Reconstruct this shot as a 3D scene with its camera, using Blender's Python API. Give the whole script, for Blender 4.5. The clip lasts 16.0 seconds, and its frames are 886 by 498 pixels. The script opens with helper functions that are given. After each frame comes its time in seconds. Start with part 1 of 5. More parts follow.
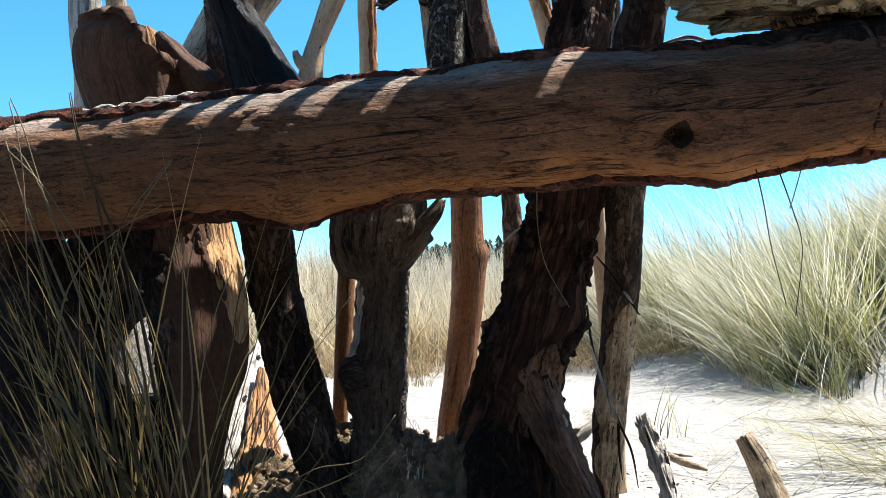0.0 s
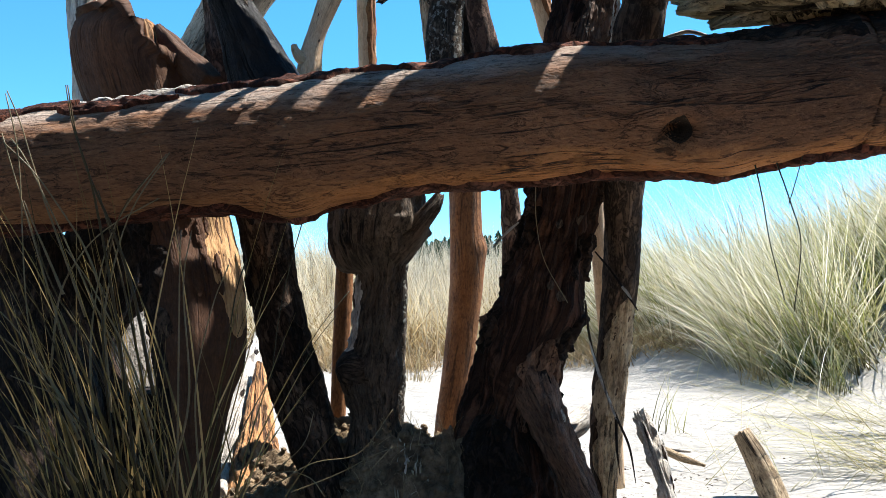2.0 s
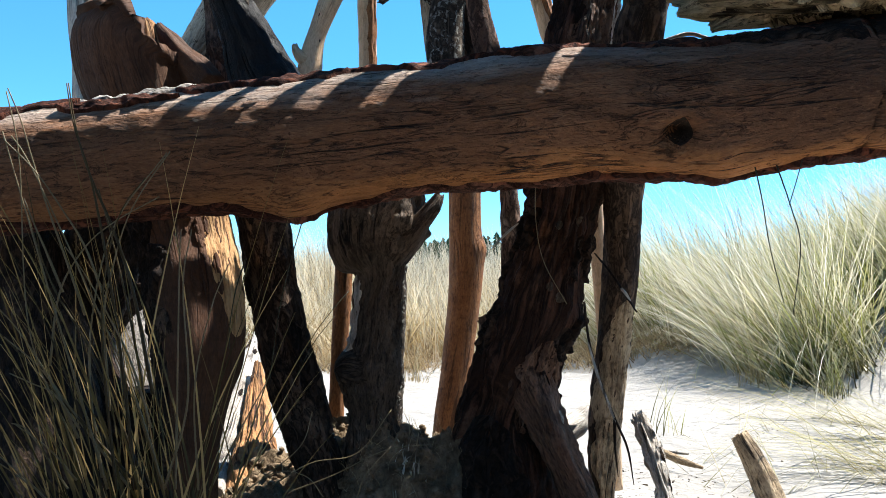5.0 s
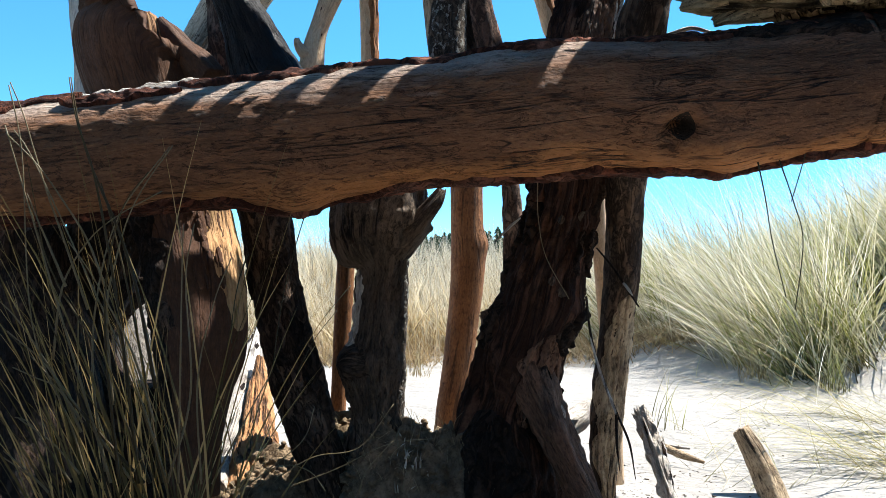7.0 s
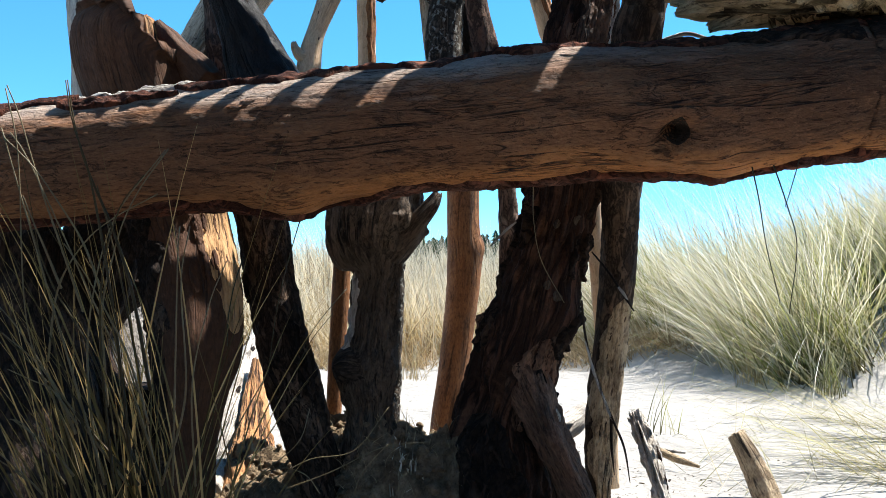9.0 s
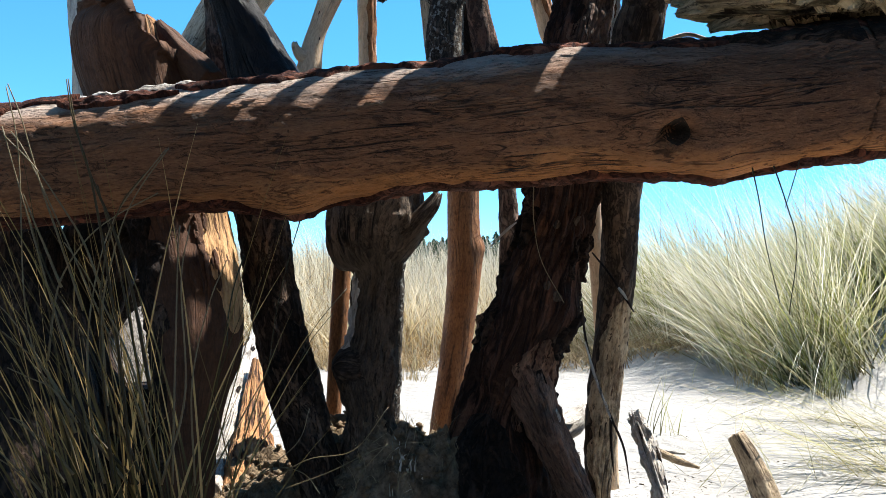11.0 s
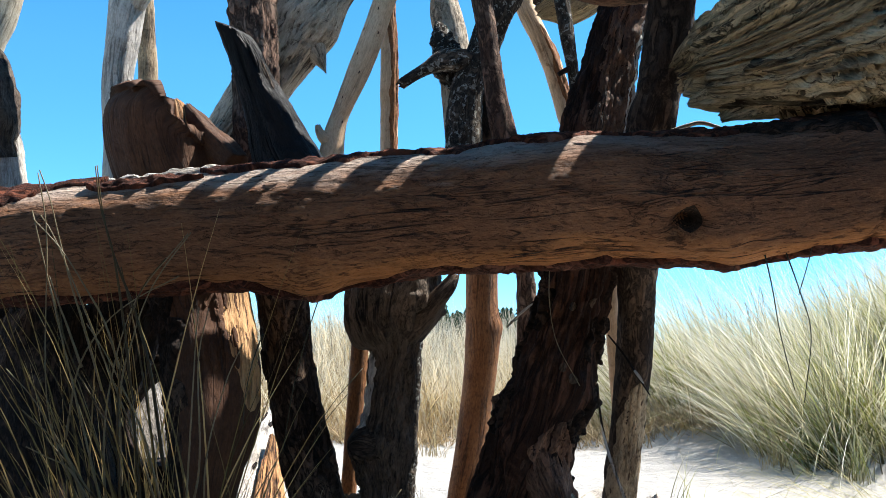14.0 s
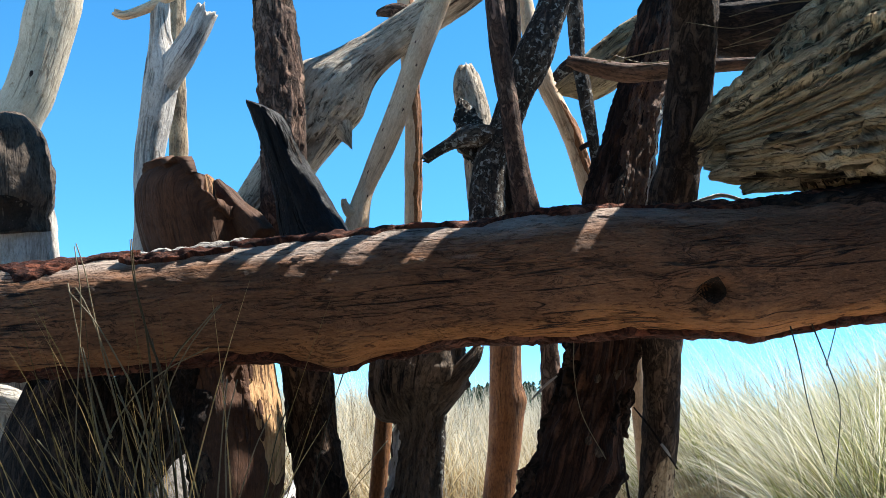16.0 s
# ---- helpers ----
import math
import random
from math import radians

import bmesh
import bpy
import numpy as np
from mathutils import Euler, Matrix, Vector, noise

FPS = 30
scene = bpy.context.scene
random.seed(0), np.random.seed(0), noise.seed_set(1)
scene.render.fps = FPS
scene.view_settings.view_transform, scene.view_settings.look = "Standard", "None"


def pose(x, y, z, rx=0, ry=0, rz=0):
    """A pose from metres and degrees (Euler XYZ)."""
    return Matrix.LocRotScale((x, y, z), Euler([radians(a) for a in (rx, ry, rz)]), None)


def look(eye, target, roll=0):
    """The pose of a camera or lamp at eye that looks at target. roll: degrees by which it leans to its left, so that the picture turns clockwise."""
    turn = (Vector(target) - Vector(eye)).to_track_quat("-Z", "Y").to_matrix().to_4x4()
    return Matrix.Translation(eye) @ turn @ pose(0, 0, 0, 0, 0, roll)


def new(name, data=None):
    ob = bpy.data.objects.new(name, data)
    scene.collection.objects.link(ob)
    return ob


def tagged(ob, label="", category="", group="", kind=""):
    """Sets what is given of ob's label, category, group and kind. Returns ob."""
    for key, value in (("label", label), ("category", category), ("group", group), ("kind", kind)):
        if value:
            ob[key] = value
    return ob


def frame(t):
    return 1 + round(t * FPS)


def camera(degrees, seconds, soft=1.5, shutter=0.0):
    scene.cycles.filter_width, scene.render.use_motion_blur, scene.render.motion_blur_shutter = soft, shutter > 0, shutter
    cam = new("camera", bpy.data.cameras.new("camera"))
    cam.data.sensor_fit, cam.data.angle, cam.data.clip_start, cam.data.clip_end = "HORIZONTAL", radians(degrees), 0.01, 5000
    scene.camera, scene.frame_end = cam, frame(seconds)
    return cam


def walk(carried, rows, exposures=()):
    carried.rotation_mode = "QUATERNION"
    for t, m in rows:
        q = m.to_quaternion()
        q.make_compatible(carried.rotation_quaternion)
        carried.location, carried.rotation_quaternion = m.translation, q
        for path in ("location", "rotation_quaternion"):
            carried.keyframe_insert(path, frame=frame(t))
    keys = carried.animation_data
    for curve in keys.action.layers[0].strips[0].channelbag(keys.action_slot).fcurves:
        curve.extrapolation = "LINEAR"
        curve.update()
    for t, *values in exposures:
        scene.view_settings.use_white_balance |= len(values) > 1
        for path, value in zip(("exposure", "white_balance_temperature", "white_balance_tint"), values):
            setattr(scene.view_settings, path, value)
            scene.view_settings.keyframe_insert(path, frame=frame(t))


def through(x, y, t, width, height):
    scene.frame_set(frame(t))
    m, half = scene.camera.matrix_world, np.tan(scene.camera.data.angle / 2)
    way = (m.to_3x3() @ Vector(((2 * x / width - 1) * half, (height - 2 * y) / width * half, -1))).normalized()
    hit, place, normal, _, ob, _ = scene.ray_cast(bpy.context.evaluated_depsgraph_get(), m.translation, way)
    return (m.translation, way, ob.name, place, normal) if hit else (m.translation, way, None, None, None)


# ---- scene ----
cam = camera(52.6, 16.0, 0.35)
PATH = [
    (0, (0.048, 0.051, 0.719), (0.002, 2.049, 0.798), -0.4),
    (0.5, (0.051, 0.054, 0.721), (0.006, 2.053, 0.787), -0.3),
    (1, (0.049, 0.052, 0.72), (0.002, 2.051, 0.788), -0.4),
    (1.5, (0.052, 0.052, 0.719), (0.003, 2.05, 0.787), -0.3),
    (2, (0.051, 0.055, 0.718), (0.006, 2.053, 0.786), -0.2),
    (2.5, (0.049, 0.054, 0.719), (0.004, 2.052, 0.787), -0.2),
    (3, (0.052, 0.051, 0.718), (0.004, 2.05, 0.786), -0.1),
    (3.5, (0.053, 0.055, 0.717), (0.007, 2.053, 0.788), 0.0),
    (4, (0.052, 0.055, 0.718), (0.01, 2.053, 0.79), 0.1),
    (6.5, (0.045, 0.055, 0.715), (0.002, 2.053, 0.776), 0.2),
    (7, (0.046, 0.055, 0.717), (0.002, 2.053, 0.775), 0.2),
    (7.5, (0.049, 0.054, 0.717), (0.004, 2.053, 0.778), 0.2),
    (8, (0.049, 0.05, 0.718), (0.007, 2.049, 0.781), 0.3),
    (8.5, (0.05, 0.051, 0.717), (0.011, 2.049, 0.782), 0.4),
    (9, (0.051, 0.05, 0.717), (0.012, 2.049, 0.783), 0.4),
    (11.5, (0.052, 0.049, 0.714), (0.01, 2.047, 0.785), 0.6),
    (12, (0.054, 0.046, 0.718), (-0.003, 2.044, 0.795), 0.5),
    (12.5, (0.055, 0.042, 0.718), (-0.017, 2.039, 0.811), 0.4),
    (13, (0.056, 0.038, 0.723), (-0.045, 2.032, 0.839), -0.3),
    (13.5, (0.064, 0.032, 0.732), (-0.031, 2.022, 0.899), 0.6),
    (14, (0.07, 0.021, 0.737), (-0.025, 2.006, 0.963), 1.3),
    (14.5, (0.069, 0.002, 0.743), (-0.005, 1.982, 1.015), 1.6),
    (15, (0.069, -0.003, 0.741), (0.0, 1.971, 1.057), 2.3),
    (15.5, (0.068, -0.004, 0.739), (-0.036, 1.962, 1.092), 2.0),
    (16, (0.063, 0.0, 0.731), (-0.081, 1.957, 1.117), 1.4),
]
walk(cam, [(t, look(eye, target, roll)) for t, eye, target, roll in PATH])

# ---- light ----
SUN_AZ, SUN_EL = 60.0, 61.0          # degrees to the right of straight ahead, and above the horizon
scene.view_settings.exposure = 1.47
world = bpy.data.worlds.new("sky")
scene.world = world
world.use_nodes = True
wn = world.node_tree.nodes
sky = wn.new("ShaderNodeTexSky")
sky.sky_type = "NISHITA"
sky.sun_disc = False
sky.sun_elevation = radians(SUN_EL)
sky.sun_rotation = radians(SUN_AZ)
sky.altitude = 3000
sky.air_density, sky.dust_density, sky.ozone_density = 1.0, 0.0, 4.0
wn["Background"].inputs[1].default_value = 0.108
vivid = wn.new("ShaderNodeHueSaturation")
vivid.inputs["Saturation"].default_value = 1.25
vivid.inputs["Hue"].default_value = 0.487
world.node_tree.links.new(sky.outputs[0], vivid.inputs["Color"])
# the blue holds down to the horizon
place, split, rise, tint = (wn.new("ShaderNode" + k) for k in ("TexCoord", "SeparateXYZ", "MapRange", "Mix"))
tint.data_type, tint.blend_type = "RGBA", "MULTIPLY"
tint.inputs["B"].default_value = (0.50, 0.78, 0.98, 1)
rise.inputs["From Max"].default_value, rise.inputs["To Min"].default_value, rise.inputs["To Max"].default_value = 0.3, 1.0, 0.0
for a, b in ((place.outputs["Generated"], split.inputs[0]), (split.outputs[2], rise.inputs[0]), (rise.outputs[0], tint.inputs["Factor"]),
             (vivid.outputs[0], tint.inputs["A"]), (tint.outputs["Result"], wn["Background"].inputs[0])):
    world.node_tree.links.new(a, b)

sun = new("sun", bpy.data.lights.new("sun", "SUN"))
sun.data.energy, sun.data.angle, sun.data.color = 5.0, radians(0.53), (1.0, 0.97, 0.92)
_a, _e = radians(SUN_AZ), radians(SUN_EL)
sun.matrix_world = look((10 * math.sin(_a) * math.cos(_e), 10 * math.cos(_a) * math.cos(_e), 10 * math.sin(_e)), (0, 0, 0))


# ---- arithmetic: lattice noise on arrays ----
def hash3(i, j, k):
    h = (i * 374761393 + j * 668265263 + k * 2147483647) & 0xFFFFFFFF
    h = ((h ^ (h >> 13)) * 1274126177) & 0xFFFFFFFF
    return ((h ^ (h >> 16)) & 0xFFFF) / 32767.5 - 1.0


def nz(x, y, z):
    x, y, z = np.broadcast_arrays(np.asarray(x, float), np.asarray(y, float), np.asarray(z, float))
    i, j, k = (np.floor(v).astype(np.int64) for v in (x, y, z))
    u, v, w = x - i, y - j, z - k
    u, v, w = (q * q * (3 - 2 * q) for q in (u, v, w))
    out = 0
    for a in (0, 1):
        for b in (0, 1):
            for c in (0, 1):
                out = out + hash3(i + a, j + b, k + c) * (u if a else 1 - u) * (v if b else 1 - v) * (w if c else 1 - w)
    return out


def fbm(x, y, z, octaves=3):
    out, amp = 0, 1.0
    for o in range(octaves):
        out = out + amp * nz(x * 2 ** o + 17 * o, y * 2 ** o + 5 * o, z * 2 ** o)
        amp *= 0.5
    return out


def smooth(a, b, x):
    q = np.clip((x - a) / (b - a), 0, 1)
    return q * q * (3 - 2 * q)


# ---- materials ----
class Net:
    """A short way to write a node material."""

    def __init__(self, name):
        self.mat = bpy.data.materials.new(name)
        self.mat.use_nodes = True
        self.n, self.l = self.mat.node_tree.nodes, self.mat.node_tree.links
        self.bsdf = self.n["Principled BSDF"]
        self.out = self.n["Material Output"]

    def put(self, socket, value):
        if isinstance(value, bpy.types.NodeSocket):
            self.l.new(value, socket)
        elif isinstance(value, tuple) and len(value) == 3 and socket.type == "RGBA":
            socket.default_value = (*value, 1)
        else:
            socket.default_value = value

    def coords(self, kind="Object"):
        if kind == "UV":
            return self.n.new("ShaderNodeUVMap").outputs[0]
        return self.n.new("ShaderNodeTexCoord").outputs[kind]

    def scaled(self, vec, x, y, z, shift=None):
        m = self.n.new("ShaderNodeMapping")
        self.put(m.inputs["Vector"], vec)
        m.inputs["Scale"].default_value = (x, y, z)
        if shift is not None:
            c = self.n.new("ShaderNodeCombineXYZ")
            for s in c.inputs:
                self.put(s, shift)
            self.put(m.inputs["Location"], c.outputs[0])
        return m.outputs[0]

    def noise(self, vec, scale=1.0, detail=5.0, rough=0.6, warp=0.0):
        t = self.n.new("ShaderNodeTexNoise")
        self.put(t.inputs["Vector"], vec)
        for key, v in (("Scale", scale), ("Detail", detail), ("Roughness", rough), ("Distortion", warp)):
            t.inputs[key].default_value = v
        return t.outputs["Fac"]

    def cells(self, vec, scale, feature="F1"):
        t = self.n.new("ShaderNodeTexVoronoi")
        t.feature = feature
        self.put(t.inputs["Vector"], vec)
        t.inputs["Scale"].default_value = scale
        return t.outputs["Distance"]

    def math(self, op, a, b=0.0):
        t = self.n.new("ShaderNodeMath")
        t.operation = op
        self.put(t.inputs[0], a)
        self.put(t.inputs[1], b)
        return t.outputs[0]

    def span(self, v, a, b, c=0.0, d=1.0):
        t = self.n.new("ShaderNodeMapRange")
        for k, q in enumerate((v, a, b, c, d)):
            self.put(t.inputs[k], q)
        return t.outputs[0]

    def mix(self, f, a, b, blend="MIX"):
        t = self.n.new("ShaderNodeMix")
        t.data_type, t.blend_type = "RGBA", blend
        self.put(t.inputs["Factor"], f)
        self.put(t.inputs["A"], a)
        self.put(t.inputs["B"], b)
        return t.outputs["Result"]

    def bump(self, height, strength, distance, normal=None):
        t = self.n.new("ShaderNodeBump")
        self.put(t.inputs["Height"], height)
        t.inputs["Strength"].default_value, t.inputs["Distance"].default_value = strength, distance
        if normal is not None:
            self.put(t.inputs["Normal"], normal)
        return t.outputs[0]

    def random(self):
        return self.n.new("ShaderNodeObjectInfo").outputs["Random"]

    def island(self):
        return self.n.new("ShaderNodeNewGeometry").outputs["Random Per Island"]

    def done(self, colour, rough, normal=None, gloss=0.3):
        self.put(self.bsdf.inputs["Base Color"], colour)
        self.put(self.bsdf.inputs["Roughness"], rough)
        self.bsdf.inputs["Specular IOR Level"].default_value = gloss
        if normal is not None:
            self.put(self.bsdf.inputs["Normal"], normal)
        return self.mat


def wood(name, base, dark, light, grain=1.0, stain=0.5, crack=0.6, flake=0.0, relief=0.006, rough=0.85, fleck=0.3, gloss=0.25, grime=0.6, split=0.028, streak=0.55, fine=0.55, under=None, over=None, barked=None):
    """Weathered wood: fibres along u, checks, stains, flecks, and scales of old bark where flake is above 0."""
    m = Net(name)
    uv, ob, rnd = m.coords("UV"), m.coords("Object"), m.math("MULTIPLY", m.random(), 37.0)
    fibre = m.noise(m.scaled(uv, 9 * grain, 110 * grain, 1, rnd), 1, 6, 0.65, 0.3)
    broad = m.noise(m.scaled(uv, 2.5 * grain, 22 * grain, 1, rnd), 1, 4, 0.6, 0.6)
    check = m.math("ABSOLUTE", m.math("SUBTRACT", m.noise(m.scaled(uv, 2.2 * grain, 30 * grain, 1, rnd), 1, 3, 0.5, 0.8), 0.5))
    check = m.span(check, 0.3 * split, split, 1.0, 0.0)
    gate = m.span(m.noise(m.scaled(ob, 7, 7, 7, rnd), 1, 2, 0.5), 0.45, 0.62)
    check = m.math("MULTIPLY", check, gate)
    patch = m.noise(m.scaled(ob, 8, 8, 8, rnd), 1, 6, 0.66, 0.6)
    small = m.noise(m.scaled(ob, 34, 34, 34, rnd), 1, 4, 0.65)
    c = m.mix(m.span(fibre, 0.25, 0.75), m.mix(fine, base, dark), m.mix(0.65 * fine, base, light))
    c = m.mix(m.math("MULTIPLY", m.span(broad, 0.42, 0.7), streak), c, light)
    if under or over:                   # girth tones (v runs round): sand bounce painted below, bleaching and sky light above
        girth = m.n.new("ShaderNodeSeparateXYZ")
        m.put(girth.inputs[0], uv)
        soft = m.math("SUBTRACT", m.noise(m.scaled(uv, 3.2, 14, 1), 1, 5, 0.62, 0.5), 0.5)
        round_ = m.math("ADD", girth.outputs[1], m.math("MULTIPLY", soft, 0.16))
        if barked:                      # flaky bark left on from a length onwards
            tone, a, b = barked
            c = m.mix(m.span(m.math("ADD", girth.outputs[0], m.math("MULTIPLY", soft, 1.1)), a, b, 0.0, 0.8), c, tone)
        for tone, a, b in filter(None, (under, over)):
            # each fades along the length, following where that light reaches
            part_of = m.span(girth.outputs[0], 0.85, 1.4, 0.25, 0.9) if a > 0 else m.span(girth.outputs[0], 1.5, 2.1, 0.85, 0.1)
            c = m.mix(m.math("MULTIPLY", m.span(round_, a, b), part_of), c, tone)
    c = m.mix(m.math("MULTIPLY", m.span(patch, 0.47, 0.72), stain), c, dark)
    c = m.mix(m.math("MULTIPLY", m.span(patch, 0.45, 0.2), stain * 0.8), c, light)
    c = m.mix(m.math("MULTIPLY", m.span(small, 0.58, 0.74), fleck), c, dark)
    c = m.mix(m.math("MULTIPLY", check, crack), c, tuple(0.22 * q for q in dark))
    grit = m.noise(m.scaled(uv, 70, 210, 1, rnd), 1, 4, 0.7)
    c = m.mix(m.span(grit, 0.50, 0.66, 0.0, grime), c, tuple(0.5 * q for q in dark))
    c = m.mix(m.span(grit, 0.46, 0.32, 0.0, 0.4), c, light)
    height = m.math("ADD", m.math("MULTIPLY", fibre, 0.35), m.math("MULTIPLY", broad, 0.5))
    height = m.math("SUBTRACT", height, m.math("MULTIPLY", grit, 0.3))
    height = m.math("SUBTRACT", height, m.math("MULTIPLY", check, 0.9 * crack))
    height = m.math("ADD", height, m.math("MULTIPLY", small, 0.35))
    if flake:
        scale = m.noise(m.scaled(uv, 9, 30, 1, rnd), 1, 6, 0.68, 1.0)
        edge = m.span(scale, 0.52, 0.545)
        where = m.span(m.noise(m.scaled(ob, 9, 9, 9, rnd), 1, 3, 0.5), 0.38, 0.6)
        c = m.mix(m.math("MULTIPLY", m.math("MULTIPLY", edge, where), flake * 0.35), c, m.mix(m.span(fibre, 0.3, 0.7), dark, base))
        rim = m.math("MULTIPLY", m.math("MULTIPLY", m.span(scale, 0.505, 0.53), m.span(scale, 0.55, 0.53)), where)
        c = m.mix(m.math("MULTIPLY", rim, 0.95 * flake), c, tuple(0.22 * q for q in dark))
        dash = m.span(m.noise(m.scaled(uv, 28, 130, 1, rnd), 1, 4, 0.62, 0.6), 0.60, 0.65)
        c = m.mix(m.math("MULTIPLY", dash, 0.9 * flake), c, tuple(0.3 * q for q in dark))
        height = m.math("ADD", height, m.math("MULTIPLY", m.math("MULTIPLY", edge, where), 1.0 * flake))
        height = m.math("SUBTRACT", height, m.math("MULTIPLY", dash, 0.5 * flake))
    return m.done(c, m.span(small, 0.3, 0.7, rough - 0.1, rough + 0.08), m.bump(height, 1.0, 1.3 * relief), gloss)


def bark(name, base, dark, light, grain=1.0, relief=0.012, lichen=0.0, rough=0.9, stretch=1.0):
    """Rough bark: plates split by furrows along the trunk, with crumbs, and pale lichen where asked."""
    m = Net(name)
    uv, ob, rnd = m.coords("UV"), m.coords("Object"), m.math("MULTIPLY", m.random(), 29.0)
    bent = m.scaled(uv, 16 * grain / stretch, 42 * grain, 1, rnd)
    ridge = m.noise(bent, 1, 6, 0.64, 0.7)
    plate = m.cells(m.scaled(uv, 22 * grain / stretch, 60 * grain, 1, rnd), 1.0)
    furrow = m.span(m.math("ABSOLUTE", m.math("SUBTRACT", ridge, 0.5)), 0.0, 0.07, 1.0, 0.0)
    patch = m.noise(m.scaled(ob, 6, 6, 6, rnd), 1, 5, 0.6, 0.6)
    grit = m.noise(m.scaled(ob, 90, 90, 90, rnd), 1, 4, 0.7)
    c = m.mix(m.span(ridge, 0.3, 0.72), dark, base)
    c = m.mix(m.math("MULTIPLY", m.span(patch, 0.5, 0.72), 0.6), c, light)
    c = m.mix(m.math("MULTIPLY", furrow, 0.8), c, tuple(0.25 * q for q in dark))
    c = m.mix(m.math("MULTIPLY", m.span(grit, 0.5, 0.7), 0.5), c, tuple(0.5 * q for q in dark))
    if lichen:
        spot = m.span(m.noise(m.scaled(ob, 62, 62, 62, rnd), 1, 5, 0.68, 0.5), 0.55, 0.60)
        c = m.mix(m.math("MULTIPLY", spot, lichen), c, (0.42, 0.41, 0.36))
    height = m.math("ADD", m.math("MULTIPLY", ridge, 0.9), m.math("MULTIPLY", grit, 0.5))
    height = m.math("ADD", height, m.math("MULTIPLY", plate, -0.35))
    height = m.math("SUBTRACT", height, m.math("MULTIPLY", furrow, 0.5))
    return m.done(c, rough, m.bump(height, 1.0, relief), 0.2)


def grass(name, low, high, tip, pale, through=0.45, dry=0.45):
    """Blades: v runs from root to tip; each blade has its own tint; light shines through."""
    m = Net(name)
    uv = m.n.new("ShaderNodeSeparateXYZ")
    m.put(uv.inputs[0], m.coords("UV"))
    v, r = uv.outputs[1], m.island()
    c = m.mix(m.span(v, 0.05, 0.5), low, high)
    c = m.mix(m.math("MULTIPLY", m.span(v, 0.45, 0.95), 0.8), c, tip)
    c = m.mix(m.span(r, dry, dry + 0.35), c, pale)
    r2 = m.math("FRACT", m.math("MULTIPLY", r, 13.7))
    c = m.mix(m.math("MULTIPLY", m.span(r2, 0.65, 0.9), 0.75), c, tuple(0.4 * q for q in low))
    m.done(c, 0.5, None, 0.35)
    t = m.n.new("ShaderNodeBsdfTranslucent")
    m.put(t.inputs[0], c)
    s = m.n.new("ShaderNodeMixShader")
    s.inputs[0].default_value = through
    m.l.new(m.bsdf.outputs[0], s.inputs[1])
    m.l.new(t.outputs[0], s.inputs[2])
    m.l.new(s.outputs[0], m.out.inputs[0])
    return m.mat


def sand_material():
    m = Net("dune_sand")
    ob = m.coords("Object")
    broad = m.noise(m.scaled(ob, 0.9, 0.9, 0.9), 1, 4, 0.55)
    mid = m.noise(m.scaled(ob, 9, 9, 9), 1, 5, 0.6, 0.4)
    fine = m.noise(m.scaled(ob, 420, 420, 420), 1, 2, 0.6)
    specks = m.span(m.noise(m.scaled(ob, 95, 95, 95), 1, 3, 0.65), 0.62, 0.68)
    gate = m.span(m.noise(m.scaled(ob, 3, 3, 3), 1, 4, 0.65), 0.42, 0.62)
    specks = m.math("MULTIPLY", specks, gate)
    c = m.mix(m.span(broad, 0.3, 0.7), (0.30, 0.28, 0.25), (0.38, 0.36, 0.325))
    c = m.mix(m.math("MULTIPLY", m.span(mid, 0.5, 0.75), 0.35), c, (0.21, 0.20, 0.18))
    c = m.mix(m.math("MULTIPLY", specks, 0.8), c, (0.09, 0.075, 0.06))
    c = m.mix(m.math("MULTIPLY", m.span(fine, 0.55, 0.75), 0.3), c, (0.30, 0.28, 0.25))
    ripple = m.noise(m.scaled(ob, 5, 12, 6), 1, 4, 0.55, 1.2)
    h = m.math("ADD", m.math("MULTIPLY", mid, 1.0), m.math("MULTIPLY", ripple, 0.7))
    h = m.math("ADD", h, m.math("MULTIPLY", fine, 0.08))
    return m.done(c, 0.95, m.bump(h, 1.0, 0.038), 0.15)


def plain_earth(name, a, b):
    m = Net(name)
    ob = m.coords("Object")
    mid = m.noise(m.scaled(ob, 22, 22, 22), 1, 6, 0.65, 0.4)
    fine = m.noise(m.scaled(ob, 160, 160, 160), 1, 4, 0.65)
    c = m.mix(m.span(mid, 0.3, 0.7), a, b)
    c = m.mix(m.math("MULTIPLY", m.span(fine, 0.5, 0.7), 0.5), c, tuple(0.4 * q for q in a))
    return m.done(c, 0.95, m.bump(m.math("ADD", mid, m.math("MULTIPLY", fine, 0.5)), 1.0, 0.02), 0.15)


SAND = sand_material()
# under paints sand-bounced warmth over bare wood; over mixes bleaching with sky light
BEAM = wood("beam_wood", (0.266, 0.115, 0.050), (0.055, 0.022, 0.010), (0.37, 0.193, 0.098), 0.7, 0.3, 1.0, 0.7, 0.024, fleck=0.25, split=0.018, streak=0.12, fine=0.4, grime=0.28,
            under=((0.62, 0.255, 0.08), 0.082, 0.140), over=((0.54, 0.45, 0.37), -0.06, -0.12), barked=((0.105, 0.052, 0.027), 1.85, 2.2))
# bare wood colour with the sun's gold mixed in
GOLD = wood("sunlit_gold_wood", (0.52, 0.29, 0.125), (0.18, 0.08, 0.032), (0.62, 0.40, 0.20), 1.2, 0.2, 0.8, 0.08, 0.010, fleck=0.12, grime=0.3, split=0.04)
